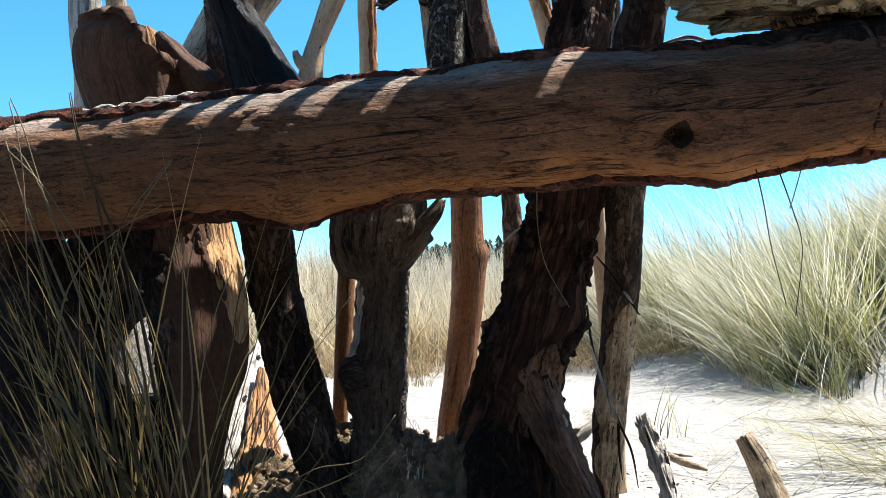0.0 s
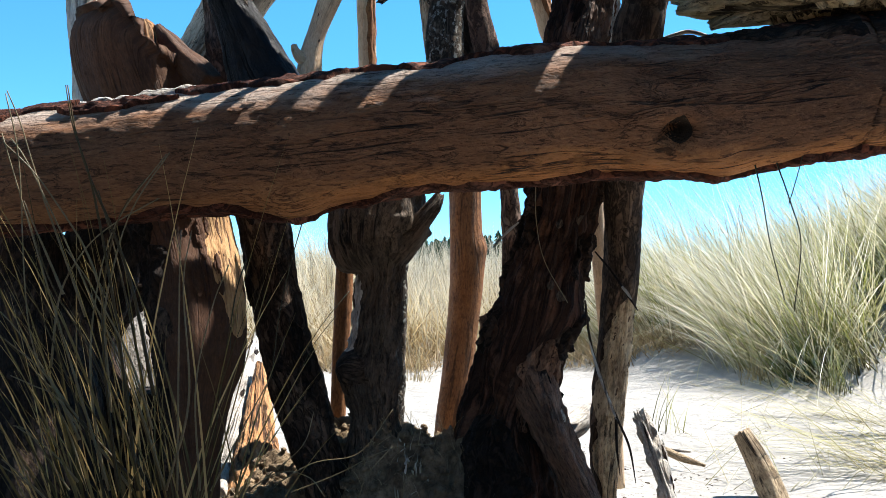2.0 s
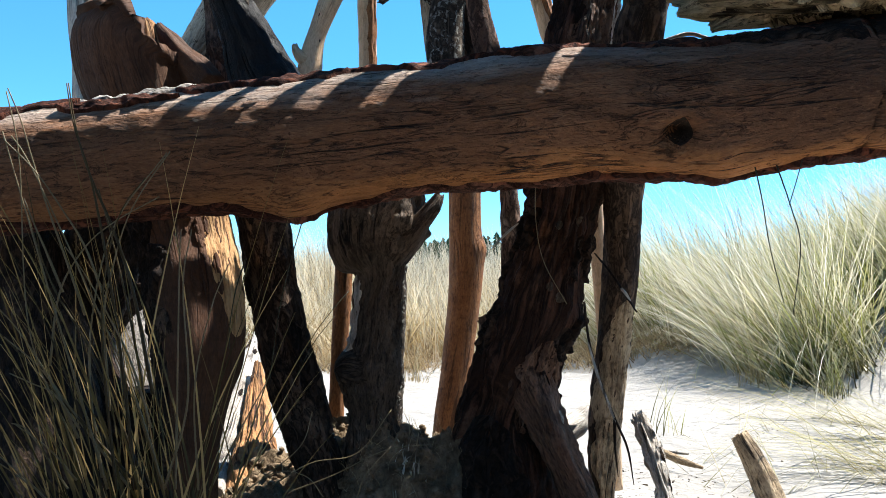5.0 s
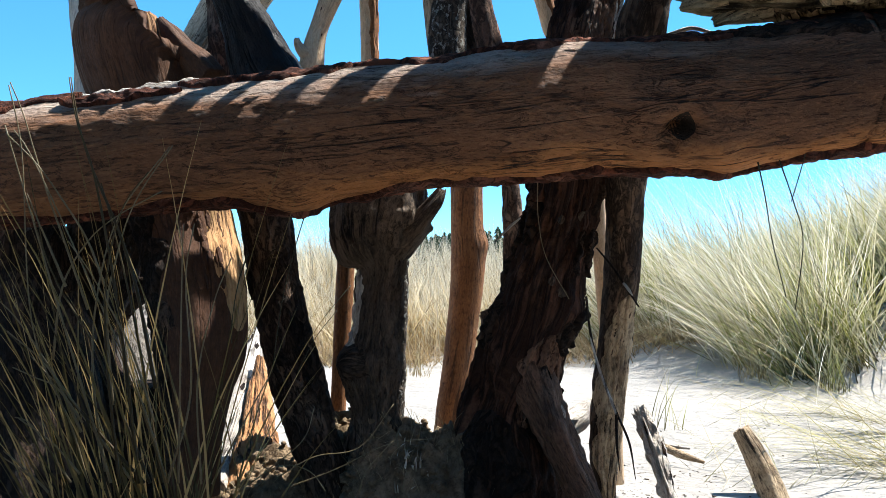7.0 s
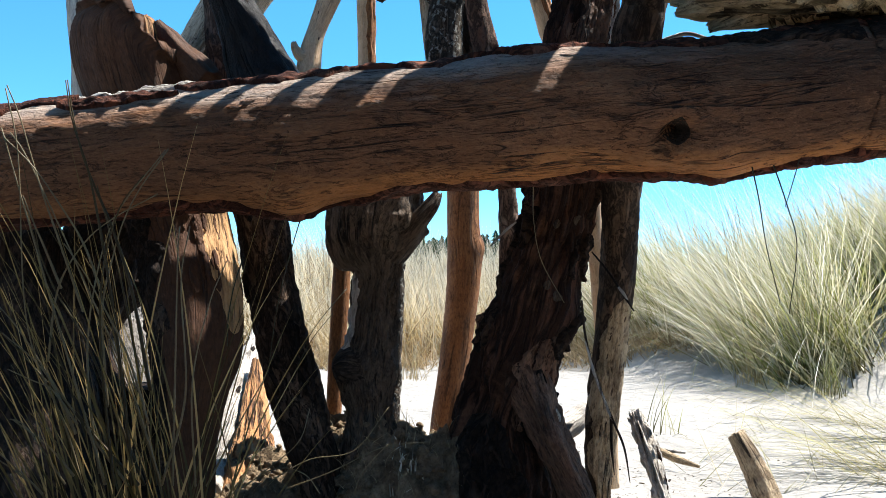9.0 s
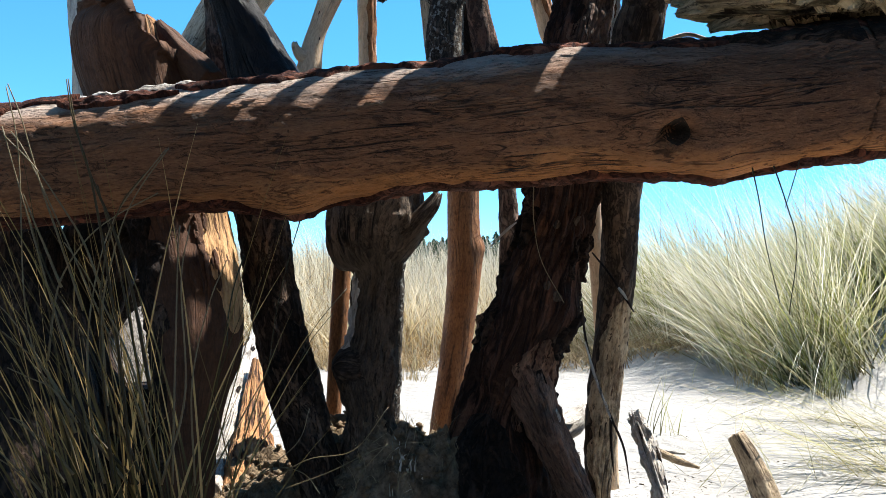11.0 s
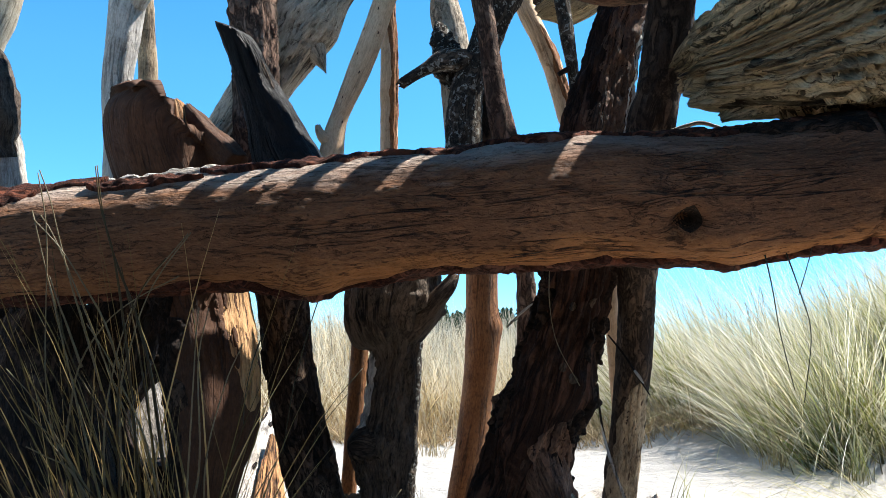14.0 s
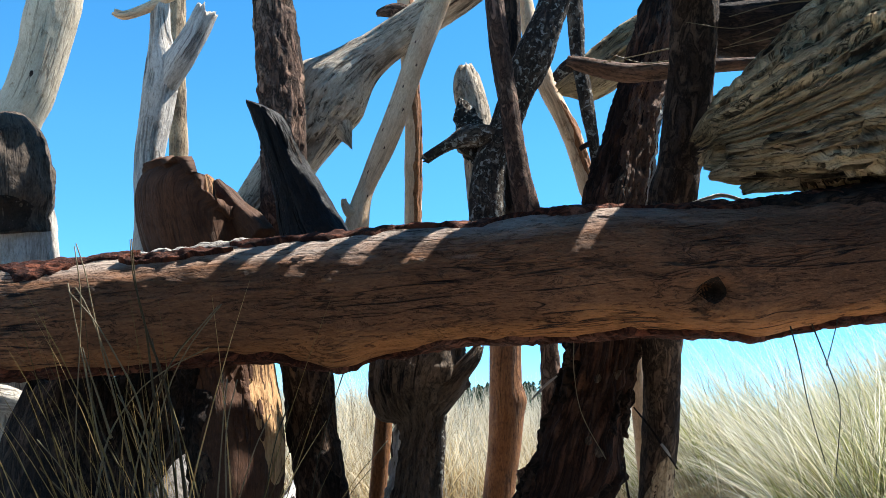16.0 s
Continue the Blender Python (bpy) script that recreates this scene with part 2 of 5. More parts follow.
SMOOTHPALE = wood("smooth_pale_wood", (0.53, 0.45, 0.32), (0.24, 0.16, 0.09), (0.66, 0.58, 0.44), 1.0, 0.5, 0.5, 0.15, 0.006, 0.8, 0.9, grime=0.3, streak=0.2, fine=0.3)
REDBARK = bark("red_bark", (0.20, 0.06, 0.028), (0.045, 0.014, 0.008), (0.36, 0.17, 0.11), 1.3, 0.016)
SILVER = wood("silvered_wood", (0.20, 0.175, 0.145), (0.05, 0.038, 0.028), (0.32, 0.29, 0.25), 0.8, 0.8, 1.0, 0.6, 0.016, split=0.06)
GREY = wood("silver_grey_wood", (0.59, 0.535, 0.46), (0.19, 0.15, 0.115), (0.74, 0.69, 0.61), 0.9, 0.6, 0.9, 0.3, 0.012, grime=0.35, split=0.04)
TAN = wood("tan_wood", (0.66, 0.46, 0.285), (0.26, 0.14, 0.07), (0.76, 0.61, 0.43), 1.2, 0.45, 0.5, 0.12, 0.004, 0.75, 0.9, grime=0.3, streak=0.15, fine=0.2)
BROWN = wood("brown_wood", (0.30, 0.125, 0.045), (0.09, 0.034, 0.014), (0.42, 0.20, 0.085), 0.9, 0.5, 0.6, 0.2, 0.006, 0.75, 0.9, streak=0.2, fine=0.3)
MOTTLEDTAN = wood("mottled_tan_wood", (0.42, 0.30, 0.175), (0.08, 0.046, 0.026), (0.58, 0.45, 0.29), 0.8, 0.95, 1.0, 0.5, 0.010, fleck=0.8)
PALE = wood("bleached_wood", (0.64, 0.52, 0.375), (0.14, 0.085, 0.05), (0.76, 0.67, 0.53), 0.75, 0.5, 1.0, 0.85, 0.018, grime=0.35, split=0.06)
# wide dark split lines put the furrows' shade into the colour
WEATHER = wood("furrowed_grey_wood", (0.78, 0.57, 0.30), (0.10, 0.06, 0.028), (0.85, 0.71, 0.46), 0.6, 0.35, 1.0, 0.95, 0.045, 0.9, 0.35, split=0.08, grime=0.35)
CHAR = wood("charred_wood", (0.007, 0.0065, 0.0065), (0.003, 0.003, 0.003), (0.018, 0.017, 0.017), 0.8, 0.5, 1.0, 0.5, 0.012, 0.55, 0.3, 0.12)
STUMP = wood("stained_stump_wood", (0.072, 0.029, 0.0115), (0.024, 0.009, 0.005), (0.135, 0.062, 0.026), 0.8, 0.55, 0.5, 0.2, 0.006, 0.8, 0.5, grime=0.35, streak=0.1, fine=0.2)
LEGWOOD = wood("rusty_leg_wood", (0.17, 0.083, 0.047), (0.035, 0.017, 0.010), (0.30, 0.175, 0.11), 0.8, 0.6, 1.0, 0.6, 0.014)
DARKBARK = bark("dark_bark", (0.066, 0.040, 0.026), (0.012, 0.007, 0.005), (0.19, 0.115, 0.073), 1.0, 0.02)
BROWNBARK = bark("brown_bark", (0.145, 0.092, 0.06), (0.028, 0.017, 0.011), (0.31, 0.205, 0.135), 1.0, 0.02)
RUSTBARK = bark("rusty_bark", (0.29, 0.165, 0.11), (0.06, 0.032, 0.021), (0.46, 0.32, 0.23), 1.0, 0.012)
MOTTLED = bark("mottled_bark", (0.15, 0.115, 0.085), (0.03, 0.023, 0.018), (0.32, 0.25, 0.185), 1.4, 0.013, 0.95)
GNARLED = wood("gnarled_grey_wood", (0.105, 0.072, 0.047), (0.02, 0.013, 0.009), (0.22, 0.165, 0.12), 0.9, 0.75, 1.0, 0.7, 0.018)
BURR = bark("burr_bark", (0.10, 0.068, 0.046), (0.02, 0.013, 0.009), (0.20, 0.15, 0.11), 0.8, 0.008)
HUB = bark("hub_wood", (0.115, 0.052, 0.031), (0.02, 0.010, 0.006), (0.31, 0.15, 0.08), 0.8, 0.018, stretch=3.5)
SPLIT = wood("split_orange_wood", (0.46, 0.20, 0.07), (0.14, 0.05, 0.02), (0.60, 0.36, 0.17), 1.2, 0.3, 1.0, 0.1, 0.012, fleck=0.15, grime=0.3, split=0.05)
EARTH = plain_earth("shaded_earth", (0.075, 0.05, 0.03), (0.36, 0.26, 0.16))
HOLLOW = plain_earth("knot_hollow", (0.02, 0.014, 0.010), (0.05, 0.035, 0.025))
# own green and straw, pushed dark and pale for gap shade and sun glints
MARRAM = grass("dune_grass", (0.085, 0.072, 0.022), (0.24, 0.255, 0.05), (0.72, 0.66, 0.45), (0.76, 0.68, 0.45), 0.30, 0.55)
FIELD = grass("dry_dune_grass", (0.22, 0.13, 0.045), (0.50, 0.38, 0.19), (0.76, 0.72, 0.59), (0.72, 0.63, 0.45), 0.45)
DEAD = grass("dead_grass", (0.20, 0.125, 0.05), (0.34, 0.235, 0.115), (0.56, 0.46, 0.29), (0.46, 0.34, 0.18), 0.3)
SEED = grass("pale_seed_stems", (0.40, 0.35, 0.2), (0.58, 0.53, 0.38), (0.78, 0.75, 0.64), (0.78, 0.73, 0.6), 0.45)
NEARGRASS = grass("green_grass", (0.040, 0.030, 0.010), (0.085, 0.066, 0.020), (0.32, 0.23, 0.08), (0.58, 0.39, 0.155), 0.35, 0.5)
STRAW = grass("straw", (0.34, 0.26, 0.13), (0.45, 0.36, 0.19), (0.5, 0.42, 0.26), (0.36, 0.27, 0.15), 0.25)
DARKBLADE = grass("dark_grass", (0.05, 0.055, 0.02), (0.05, 0.06, 0.02), (0.10, 0.08, 0.04), (0.06, 0.05, 0.025), 0.15)
TRAIL = grass("trailing_grass", (0.20, 0.17, 0.055), (0.36, 0.335, 0.10), (0.52, 0.46, 0.20), (0.42, 0.34, 0.15), 0.3)
RUNNER = grass("runner_grass", (0.13, 0.12, 0.045), (0.18, 0.17, 0.06), (0.26, 0.23, 0.10), (0.20, 0.16, 0.08), 0.2)
PINE = plain_earth("far_pine", (0.025, 0.05, 0.025), (0.04, 0.075, 0.035))


# ---- building ----
def mesh_of(name, verts, faces, uvs=None, slots=(), slot_of=None, soft=True):
    me = bpy.data.meshes.new(name)
    me.from_pydata([tuple(v) for v in np.asarray(verts, float)], [], [tuple(int(i) for i in f) for f in faces])
    if uvs is not None:
        layer = me.uv_layers.new(name="UVMap")
        idx = np.empty(len(me.loops), np.int32)
        me.loops.foreach_get("vertex_index", idx)
        layer.data.foreach_set("uv", np.asarray(uvs, np.float32)[idx].ravel())
    for s in slots:
        me.materials.append(s)
    if slot_of is not None:
        me.polygons.foreach_set("material_index", np.asarray(slot_of, np.int32))
    me.polygons.foreach_set("use_smooth", np.full(len(me.polygons), soft))
    me.update()
    return me


def part(name, me, parent, label=""):
    """Links a mesh as ONE object under a thing."""
    ob = new(name, me)
    ob.parent = parent
    ob.matrix_parent_inverse = parent.matrix_world.inverted()
    return tagged(ob, label)


class Limb:
    """A trunk, pole or branch along a smooth line of (x, y, z, radius). th = 0 faces the viewer's side, 90 lies
    to the right of an upright limb and under one that runs to the right."""

    def __init__(self, pts, seed=0, flute=0.06, lump=0.05, rough=0.02, knots=(), ref=(0, -1, 0), long=1.0, ridge=0.0, profile=None, unit=0.0, count=8):
        p = np.array(pts, float)
        p = np.vstack([2 * p[0] - p[1], p, 2 * p[-1] - p[-2]])
        p[:, 3] = np.clip(p[:, 3], 0.001, None)
        q = np.linspace(0, 1, 24, endpoint=False)[:, None]
        line = []
        for a, b, c, d in zip(p, p[1:], p[2:], p[3:]):
            line.append(0.5 * (2 * b + (c - a) * q + (2 * a - 5 * b + 4 * c - d) * q ** 2 + (3 * b - a - 3 * c + d) * q ** 3))
        line = np.vstack(line + [p[-2:-1]])
        self.s = np.concatenate([[0], np.cumsum(np.linalg.norm(np.diff(line[:, :3], axis=0), axis=1))])
        self.line, self.length, self.seed = line, self.s[-1], seed
        self.unit = unit or self.length      # the length that shares are counted in
        tan = np.gradient(line[:, :3], axis=0)
        tan /= np.linalg.norm(tan, axis=1)[:, None]
        ref = np.array(ref, float)
        a = ref - (tan @ ref)[:, None] * tan
        a /= np.linalg.norm(a, axis=1)[:, None]
        self.tan, self.a, self.b = tan, a, np.cross(tan, a)
        self.flute, self.lump, self.rough, self.knots, self.long = flute, lump, rough, knots, long
        self.ridge, self.profile, self.count = ridge, profile, count

    def _of(self, s, table):
        s = np.clip(s, 0, self.length)
        return np.stack([np.interp(s, self.s, table[:, k]) for k in range(table.shape[1])], -1)

    def radius(self, s, th):
        r = self._of(s, self.line[:, 3:])[..., 0]
        t = np.radians(th)
        c, d, e = np.cos(t), np.sin(t), self.seed * 7.31
        k = 1 + self.flute * fbm(2.2 * c + e, 2.2 * d, s * 1.6 * self.long + e, 2)
        k = k + self.lump * fbm(1.1 * c + e, 1.1 * d + 9, s * 7 + e, 3)
        m = r * k + self.rough * np.minimum(r, 0.06) * fbm(9 * c, 9 * d + e, s * 28 * self.long, 3)
        if self.ridge:
            w = nz(6 * c + e, 6 * d, s * 1.1) * 0.9
            m = m - self.ridge * r * (1 - np.abs(fbm(self.count * c + w, self.count * d + e + w, s * 1.5 * self.long, 3))) ** 4
        for ks, kt, amp, ws, wt in self.knots:
            dt = (th - kt + 180) % 360 - 180
            m = m + amp * np.exp(-((s - ks * self.unit) / ws) ** 2 - (dt / wt) ** 2)
        return m

    def at(self, s, th, off=0.0, scale=1.0, along=0.0):
        c, t = self._of(s, self.line[:, :3]), np.radians(th)
        r = (self.radius(s, th) * scale + off)[..., None]
        return c + r * (np.cos(t)[..., None] * self._of(s, self.a) + np.sin(t)[..., None] * self._of(s, self.b)) \
            + np.asarray(along)[..., None] * self._of(s, self.tan)

    def mesh(self, name, mat, n=40, step=0.012, ends=("cut", "cut"), jag=0.3, end_mat=None):
        rows = max(6, int(self.length / step))
        s = np.linspace(0, self.length, rows + 1)
        th = np.linspace(-180, 180, n + 1)
        S, T = np.meshgrid(s, th, indexing="ij")
        along = np.zeros_like(S)
        r0, r1 = self.line[0, 3], self.line[-1, 3]
        e = self.seed * 3.7
        cj = (np.cos(np.radians(T)), np.sin(np.radians(T)))
        rag = fbm(3 * cj[0] + e, 3 * cj[1], 0.5, 3) * 0.7 + 0.5 * nz(7 * cj[0] + e, 7 * cj[1], 3.1)
        if ends[1] == "broken":
            along = along + smooth(self.length - 3 * r1, self.length, S) * rag * jag * r1 * 2
        if ends[0] == "broken":
            along = along - smooth(3 * r0, 0, S) * rag * jag * r0 * 2
        if self.profile is not None:
            along = along + smooth(self.length - 3.2 * r1, self.length, S) * (self.profile(np.sin(np.radians(T)), np.cos(np.radians(T))) + 0.35 * rag * jag * r1)
        v = self.at(S, T, along=along)
        rr = self._of(s, self.line[:, 3:])[:, 0]
        uv = np.stack([S, np.radians(T) * max(rr.mean(), 0.01)], -1)
        verts, uvs = [v.reshape(-1, 3)], [uv.reshape(-1, 2)]
        k = np.arange(rows * (n + 1)).reshape(rows, n + 1)[:, :n].ravel()
        faces = [np.stack([k, k + 1, k + n + 2, k + n + 1], -1)]
        slot = [np.zeros(len(k), int)]
        count = (rows + 1) * (n + 1)
        for end, row in ((0, 0), (1, rows)):
            ring = row * (n + 1) + np.arange(n + 1)
            sc, last = s[row], ring
            ra = self.line[0 if end == 0 else -1, 3]
            sign = -1 if end == 0 else 1
            for f in (0.92, 0.7, 0.45, 0.2, 0.02):
                w = 0.10 * ra * (1 - f) + (ra * jag * 1.3 * fbm(4 * f * cj[0][0] + e, 4 * f * cj[1][0], 2.0 + e, 3) * min(1, 2 * (1 - f)) if ends[end] == "broken" else 0)
                al = sign * w + along[row] * f
                pv = self.at(np.full(n + 1, sc), th, scale=f, along=al)
                verts.append(pv)
                uvs.append(np.stack([f * ra * cj[0][0] * 0.3, f * ra * cj[1][0]], -1))
                cur = count + np.arange(n + 1)
                count += n + 1
                quad = np.stack([last[:-1], last[1:], cur[1:], cur[:-1]], -1)
                faces.append(quad[:, ::-1] if end == 0 else quad)
                slot.append(np.ones(n, int))
                last = cur
        return mesh_of(name, np.vstack(verts), np.vstack(faces), np.vstack(uvs), [mat, end_mat or mat], np.concatenate(slot))

    def patch(self, name, mat, s0, s1, th0, th1, thick=0.008, seed=1, ragged=0.3, step=0.006, n=26, fade=0.06, crumb=0.5):
        """A ragged plate that clings to the limb between two lengths (as shares) and two angles."""
        rows = max(4, int((s1 - s0) * self.unit / step))
        s = np.linspace(s0, s1, rows + 1) * self.unit
        w = np.linspace(-1, 1, n + 1)
        mid, half = (th0 + th1) / 2, (th1 - th0) / 2
        lo = 1 + ragged * fbm(s * 17, seed * 3.3, 0.0, 3)
        hi = 1 + ragged * fbm(s * 17, seed * 3.3 + 40, 0.0, 3)
        q = np.clip((s - s[0]) / (fade * self.unit + 1e-6), 0, 1) * np.clip((s[-1] - s) / (fade * self.unit + 1e-6), 0, 1)
        q = np.sqrt(np.clip(q, 0, 1))
        W, S = np.meshgrid(w, s)
        ext = np.where(W < 0, (lo * q)[:, None], (hi * q)[:, None])
        T = mid + half * W * ext
        edge = np.minimum(1, (1 - np.abs(W)) / 0.12)
        off = (thick * (0.7 + crumb * fbm(S * 40, T * 0.12, seed, 3))) * edge - 0.004 * (1 - edge)
        v = self.at(S, T, off)
        uv = np.stack([S, np.radians(T) * self.line[:, 3].mean()], -1)
        k = np.arange(rows * (n + 1)).reshape(rows, n + 1)[:, :n].ravel()
        f = np.stack([k, k + 1, k + n + 2, k + n + 1], -1)
        return mesh_of(name, v.reshape(-1, 3), f, uv.reshape(-1, 2), [mat])


def driftwood(name, pts, mat, label, category="driftwood", seed=1, n=36, step=0.013, ends=("cut", "cut"), jag=0.3, end_mat=None, group="", top=0.0, **more):
    if top > pts[-1][2]:                # carry a post on upwards in its own line
        more["unit"] = Limb(pts).length
        a, b = np.array(pts[-2]), np.array(pts[-1])
        k = (top - b[2]) / (b[2] - a[2])
        pts = [*pts, (*(b + k * (b - a))[:3], b[3] * 0.8)]
    limb = Limb(pts, seed, **more)
    ob = new(name, limb.mesh(name, mat, n, step, ends, jag, end_mat))
    tagged(ob, label, category, group)
    return ob, limb


def arm(name, pts, mat, parent, label="", seed=1, n=20, step=0.01, ends=("cut", "cut"), jag=0.3, end_mat=None, **more):
    limb = Limb(pts, seed, **more)
    return part(name, limb.mesh(name, mat, n, step, ends, jag, end_mat), parent, label), limb


def blade_arrays(root, length, lean, way, bend, width, seg=4, twist=None):
    """Strips that rise from root, lean towards way (radians in plan) and bend further to their tips."""
    n = len(root)
    t = np.linspace(0, 1, seg + 1)
    ang = lean[:, None] + bend[:, None] * t[None, :]
    step = (length / seg)[:, None]
    up = np.cumsum(np.cos(ang) * step, 1) - np.cos(ang) * step
    out = np.cumsum(np.sin(ang) * step, 1) - np.sin(ang) * step
    c = root[:, None, :] + np.stack([out * np.cos(way)[:, None], out * np.sin(way)[:, None], up], -1)
    sway = way + np.pi / 2 if twist is None else twist
    side = np.stack([np.cos(sway), np.sin(sway), np.zeros(n)], -1)[:, None, :]
    w = width[:, None, None] * (1 - 0.92 * t ** 1.5)[None, :, None] * 0.5
    v = np.stack([c - side * w, c + side * w], 2).reshape(n, -1, 3)
    uv = np.zeros((n, seg + 1, 2, 2))
    uv[..., 1] = t[None, :, None]
    uv[:, :, 1, 0] = 1
    k = np.arange(seg) * 2
    f = np.stack([k, k + 1, k + 3, k + 2], -1)
    faces = (f[None] + (np.arange(n) * 2 * (seg + 1))[:, None, None]).reshape(-1, 4)
    return v.reshape(-1, 3), faces, uv.reshape(-1, 2)


def big_mesh(name, v, f, uv, mat):
    """The fast way for many quads."""
    me = bpy.data.meshes.new(name)
    me.vertices.add(len(v))
    me.vertices.foreach_set("co", np.asarray(v, np.float32).ravel())
    me.loops.add(4 * len(f))
    me.loops.foreach_set("vertex_index", np.asarray(f, np.int32).ravel())
    me.polygons.add(len(f))
    me.polygons.foreach_set("loop_start", np.arange(0, 4 * len(f), 4, dtype=np.int32))
    layer = me.uv_layers.new(name="UVMap")
    layer.data.foreach_set("uv", np.asarray(uv, np.float32)[np.asarray(f).ravel()].ravel())
    me.polygons.foreach_set("use_smooth", np.ones(len(f), bool))
    me.materials.append(mat)
    me.update(calc_edges=True)
    me.validate()
    return me


def strand(name, pts, width, mat, parent=None, label=""):
    """One thin stem or blade along a smooth line of (x, y, z), tapering to its tip."""
    k = len(pts)
    line = [(*p, width * (1 - 0.8 * i / (k - 1))) for i, p in enumerate(pts)]
    limb = Limb(line, len(pts), 0, 0, 0)
    me = limb.mesh(name, mat, 6, max(0.01, limb.length / 24))
    layer = me.uv_layers[0]
    for d in layer.data:
        d.uv = (0.5, min(1, max(0, d.uv[0] / limb.length)))
    return part(name, me, parent, label) if parent else tagged(new(name, me), label)


# ---- ground ----
def lift(x, y):
    """Height of the sand."""
    x, y = np.asarray(x, float), np.asarray(y, float)
    z = 0.035 * fbm(x * 0.9, y * 0.9, 1.0, 3) + 0.012 * fbm(x * 4, y * 4, 2.0, 3)
    z = z + 0.50 * np.exp(-((x - 4.1) / 1.3) ** 2 - ((y - 7.2) / 1.35) ** 2)
    z = z + 0.26 * np.exp(-((x - 1.95) / 0.7) ** 2 - ((y - 7.4) / 0.8) ** 2)
    z = z + 0.42 * smooth(2.4, 3.8, x) * smooth(3.0, 5.6, y)
    z = z + 0.35 * smooth(7.6, 12, y) + 0.25 * np.exp(-((x + 3) / 2.5) ** 2 - ((y - 9) / 1.5) ** 2)
    far = smooth(14, 60, y)
    z = z + far * (0.25 * nz(x * 0.05, y * 0.05, 3.0))
    return z


def ground():
    a = np.concatenate([np.linspace(-3, 4.5, 300), 4.5 + np.geomspace(0.03, 1400, 60)])
    xs = np.concatenate([-3 - np.geomspace(1400, 0.03, 60), a])
    ys = np.concatenate([-2.5 - np.geomspace(400, 0.05, 30), np.linspace(-2.5, 1.8, 60), np.linspace(1.82, 10, 330), 10 + np.geomspace(0.04, 2500, 70)])
    X, Y = np.meshgrid(xs, ys)
    v = np.stack([X, Y, lift(X, Y)], -1).reshape(-1, 3)
    c = len(xs)
    k = np.arange((len(ys) - 1) * c).reshape(-1, c)[:, :-1].ravel()
    f = np.stack([k, k + 1, k + c + 1, k + c], -1)
    me = big_mesh("ground", v, f, v[:, :2], SAND)
    return tagged(new("ground", me), "pale dry dune sand, sunlit and wind rippled", "sand", "", "structure")


ground()

# ---- the crossbeam ----
def crossbeam():
    pts = [(-1.443, 1.920, 0.899, 0.120), (-0.926, 1.920, 0.945, 0.120), (-0.806, 1.920, 0.958, 0.121), (-0.686, 1.920, 0.966, 0.121), (-0.566, 1.920, 0.980, 0.123), (-0.446, 1.920, 0.990, 0.124), (-0.327, 1.920, 1.001, 0.129), (-0.208, 1.920, 1.011, 0.130), (-0.089, 1.920, 1.024, 0.129), (0.010, 1.920, 1.032, 0.128), (0.147, 1.920, 1.048, 0.132), (0.265, 1.920, 1.059, 0.135), (0.382, 1.920, 1.063, 0.136), (0.499, 1.920, 1.068, 0.138), (0.616, 1.920, 1.078, 0.139), (0.733, 1.920, 1.096, 0.137), (0.849, 1.920, 1.115, 0.138), (0.928, 1.920, 1.120, 0.137), (1.544, 1.920, 1.195, 0.137)]
    knots = [(0.384, 84, 0.012, 0.045, 30), (0.370, 84, 0.022, 0.085, 32), (0.636, 30, 0.024, 0.075, 30), (0.637, 28, -0.080, 0.026, 10), (0.626, 34, -0.014, 0.016, 9), (0.664, 46, 0.012, 0.035, 14), (0.61, 14, 0.008, 0.03, 14),
             (0.672, 76, 0.014, 0.05, 28), (0.60, 84, -0.010, 0.14, 30), (0.47, 85, -0.012, 0.1, 30)]
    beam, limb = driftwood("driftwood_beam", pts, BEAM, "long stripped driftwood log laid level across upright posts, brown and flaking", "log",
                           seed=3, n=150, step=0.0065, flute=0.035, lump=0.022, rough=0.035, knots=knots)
    k = 0
    # bleached wood, its whiteness also painting the sun on the crest
    part("bleached_crest", limb.patch("bleached_crest", GREY, 0.225, 0.318, -112, -66, 0.012, 65, 0.25, fade=0.03), beam, "bare bleached crest beside the bark, whitened as if sunlit")
    for s0, s1, t0, t1, th in ((0.06, 0.235, -118, -40, 0.012), (0.225, 0.31, -70, -42, 0.015), (0.29, 0.37, -116, -56, 0.014), (0.33, 0.44, -116, -60, 0.013),
                               (0.42, 0.52, -118, -60, 0.012), (0.50, 0.60, -116, -62, 0.013), (0.58, 0.72, -120, -60, 0.012), (0.70, 0.84, -120, -54, 0.012)):
        k += 1
        part("bark_strip", limb.patch("bark_strip", REDBARK, s0, s1, t0, t1, th, k, 0.45, crumb=0.34), beam, "flaking red-brown bark along the top")
    for s0, s1, t0, t1 in ((0.05, 0.25, 70, 126), (0.22, 0.395, 66, 126), (0.39, 0.56, 74, 128), (0.52, 0.70, 70, 128), (0.66, 0.86, 72, 126)):
        k += 1
        part("bark_rim", limb.patch("bark_rim", REDBARK, s0, s1, t0, t1, 0.014, k, 0.28, crumb=0.3), beam, "dark red bark left along the underside")
    # partly bark, partly the shade under the log end painted black
    part("dark_bark", limb.patch("dark_bark", DARKBARK, 0.675, 0.98, -125, -34, 0.012, 71, 0.16, 0.006, 60, 0.10, 0.35), beam, "dark bark over the upper side, with the log end's shade")
    part("knot_hole", limb.patch("knot_hole", HOLLOW, 0.629, 0.647, 19, 38, 0.001, 60, 0.6, 0.002, 14, 0.007), beam, "dark hollow knot")
    rng = random.Random(5)
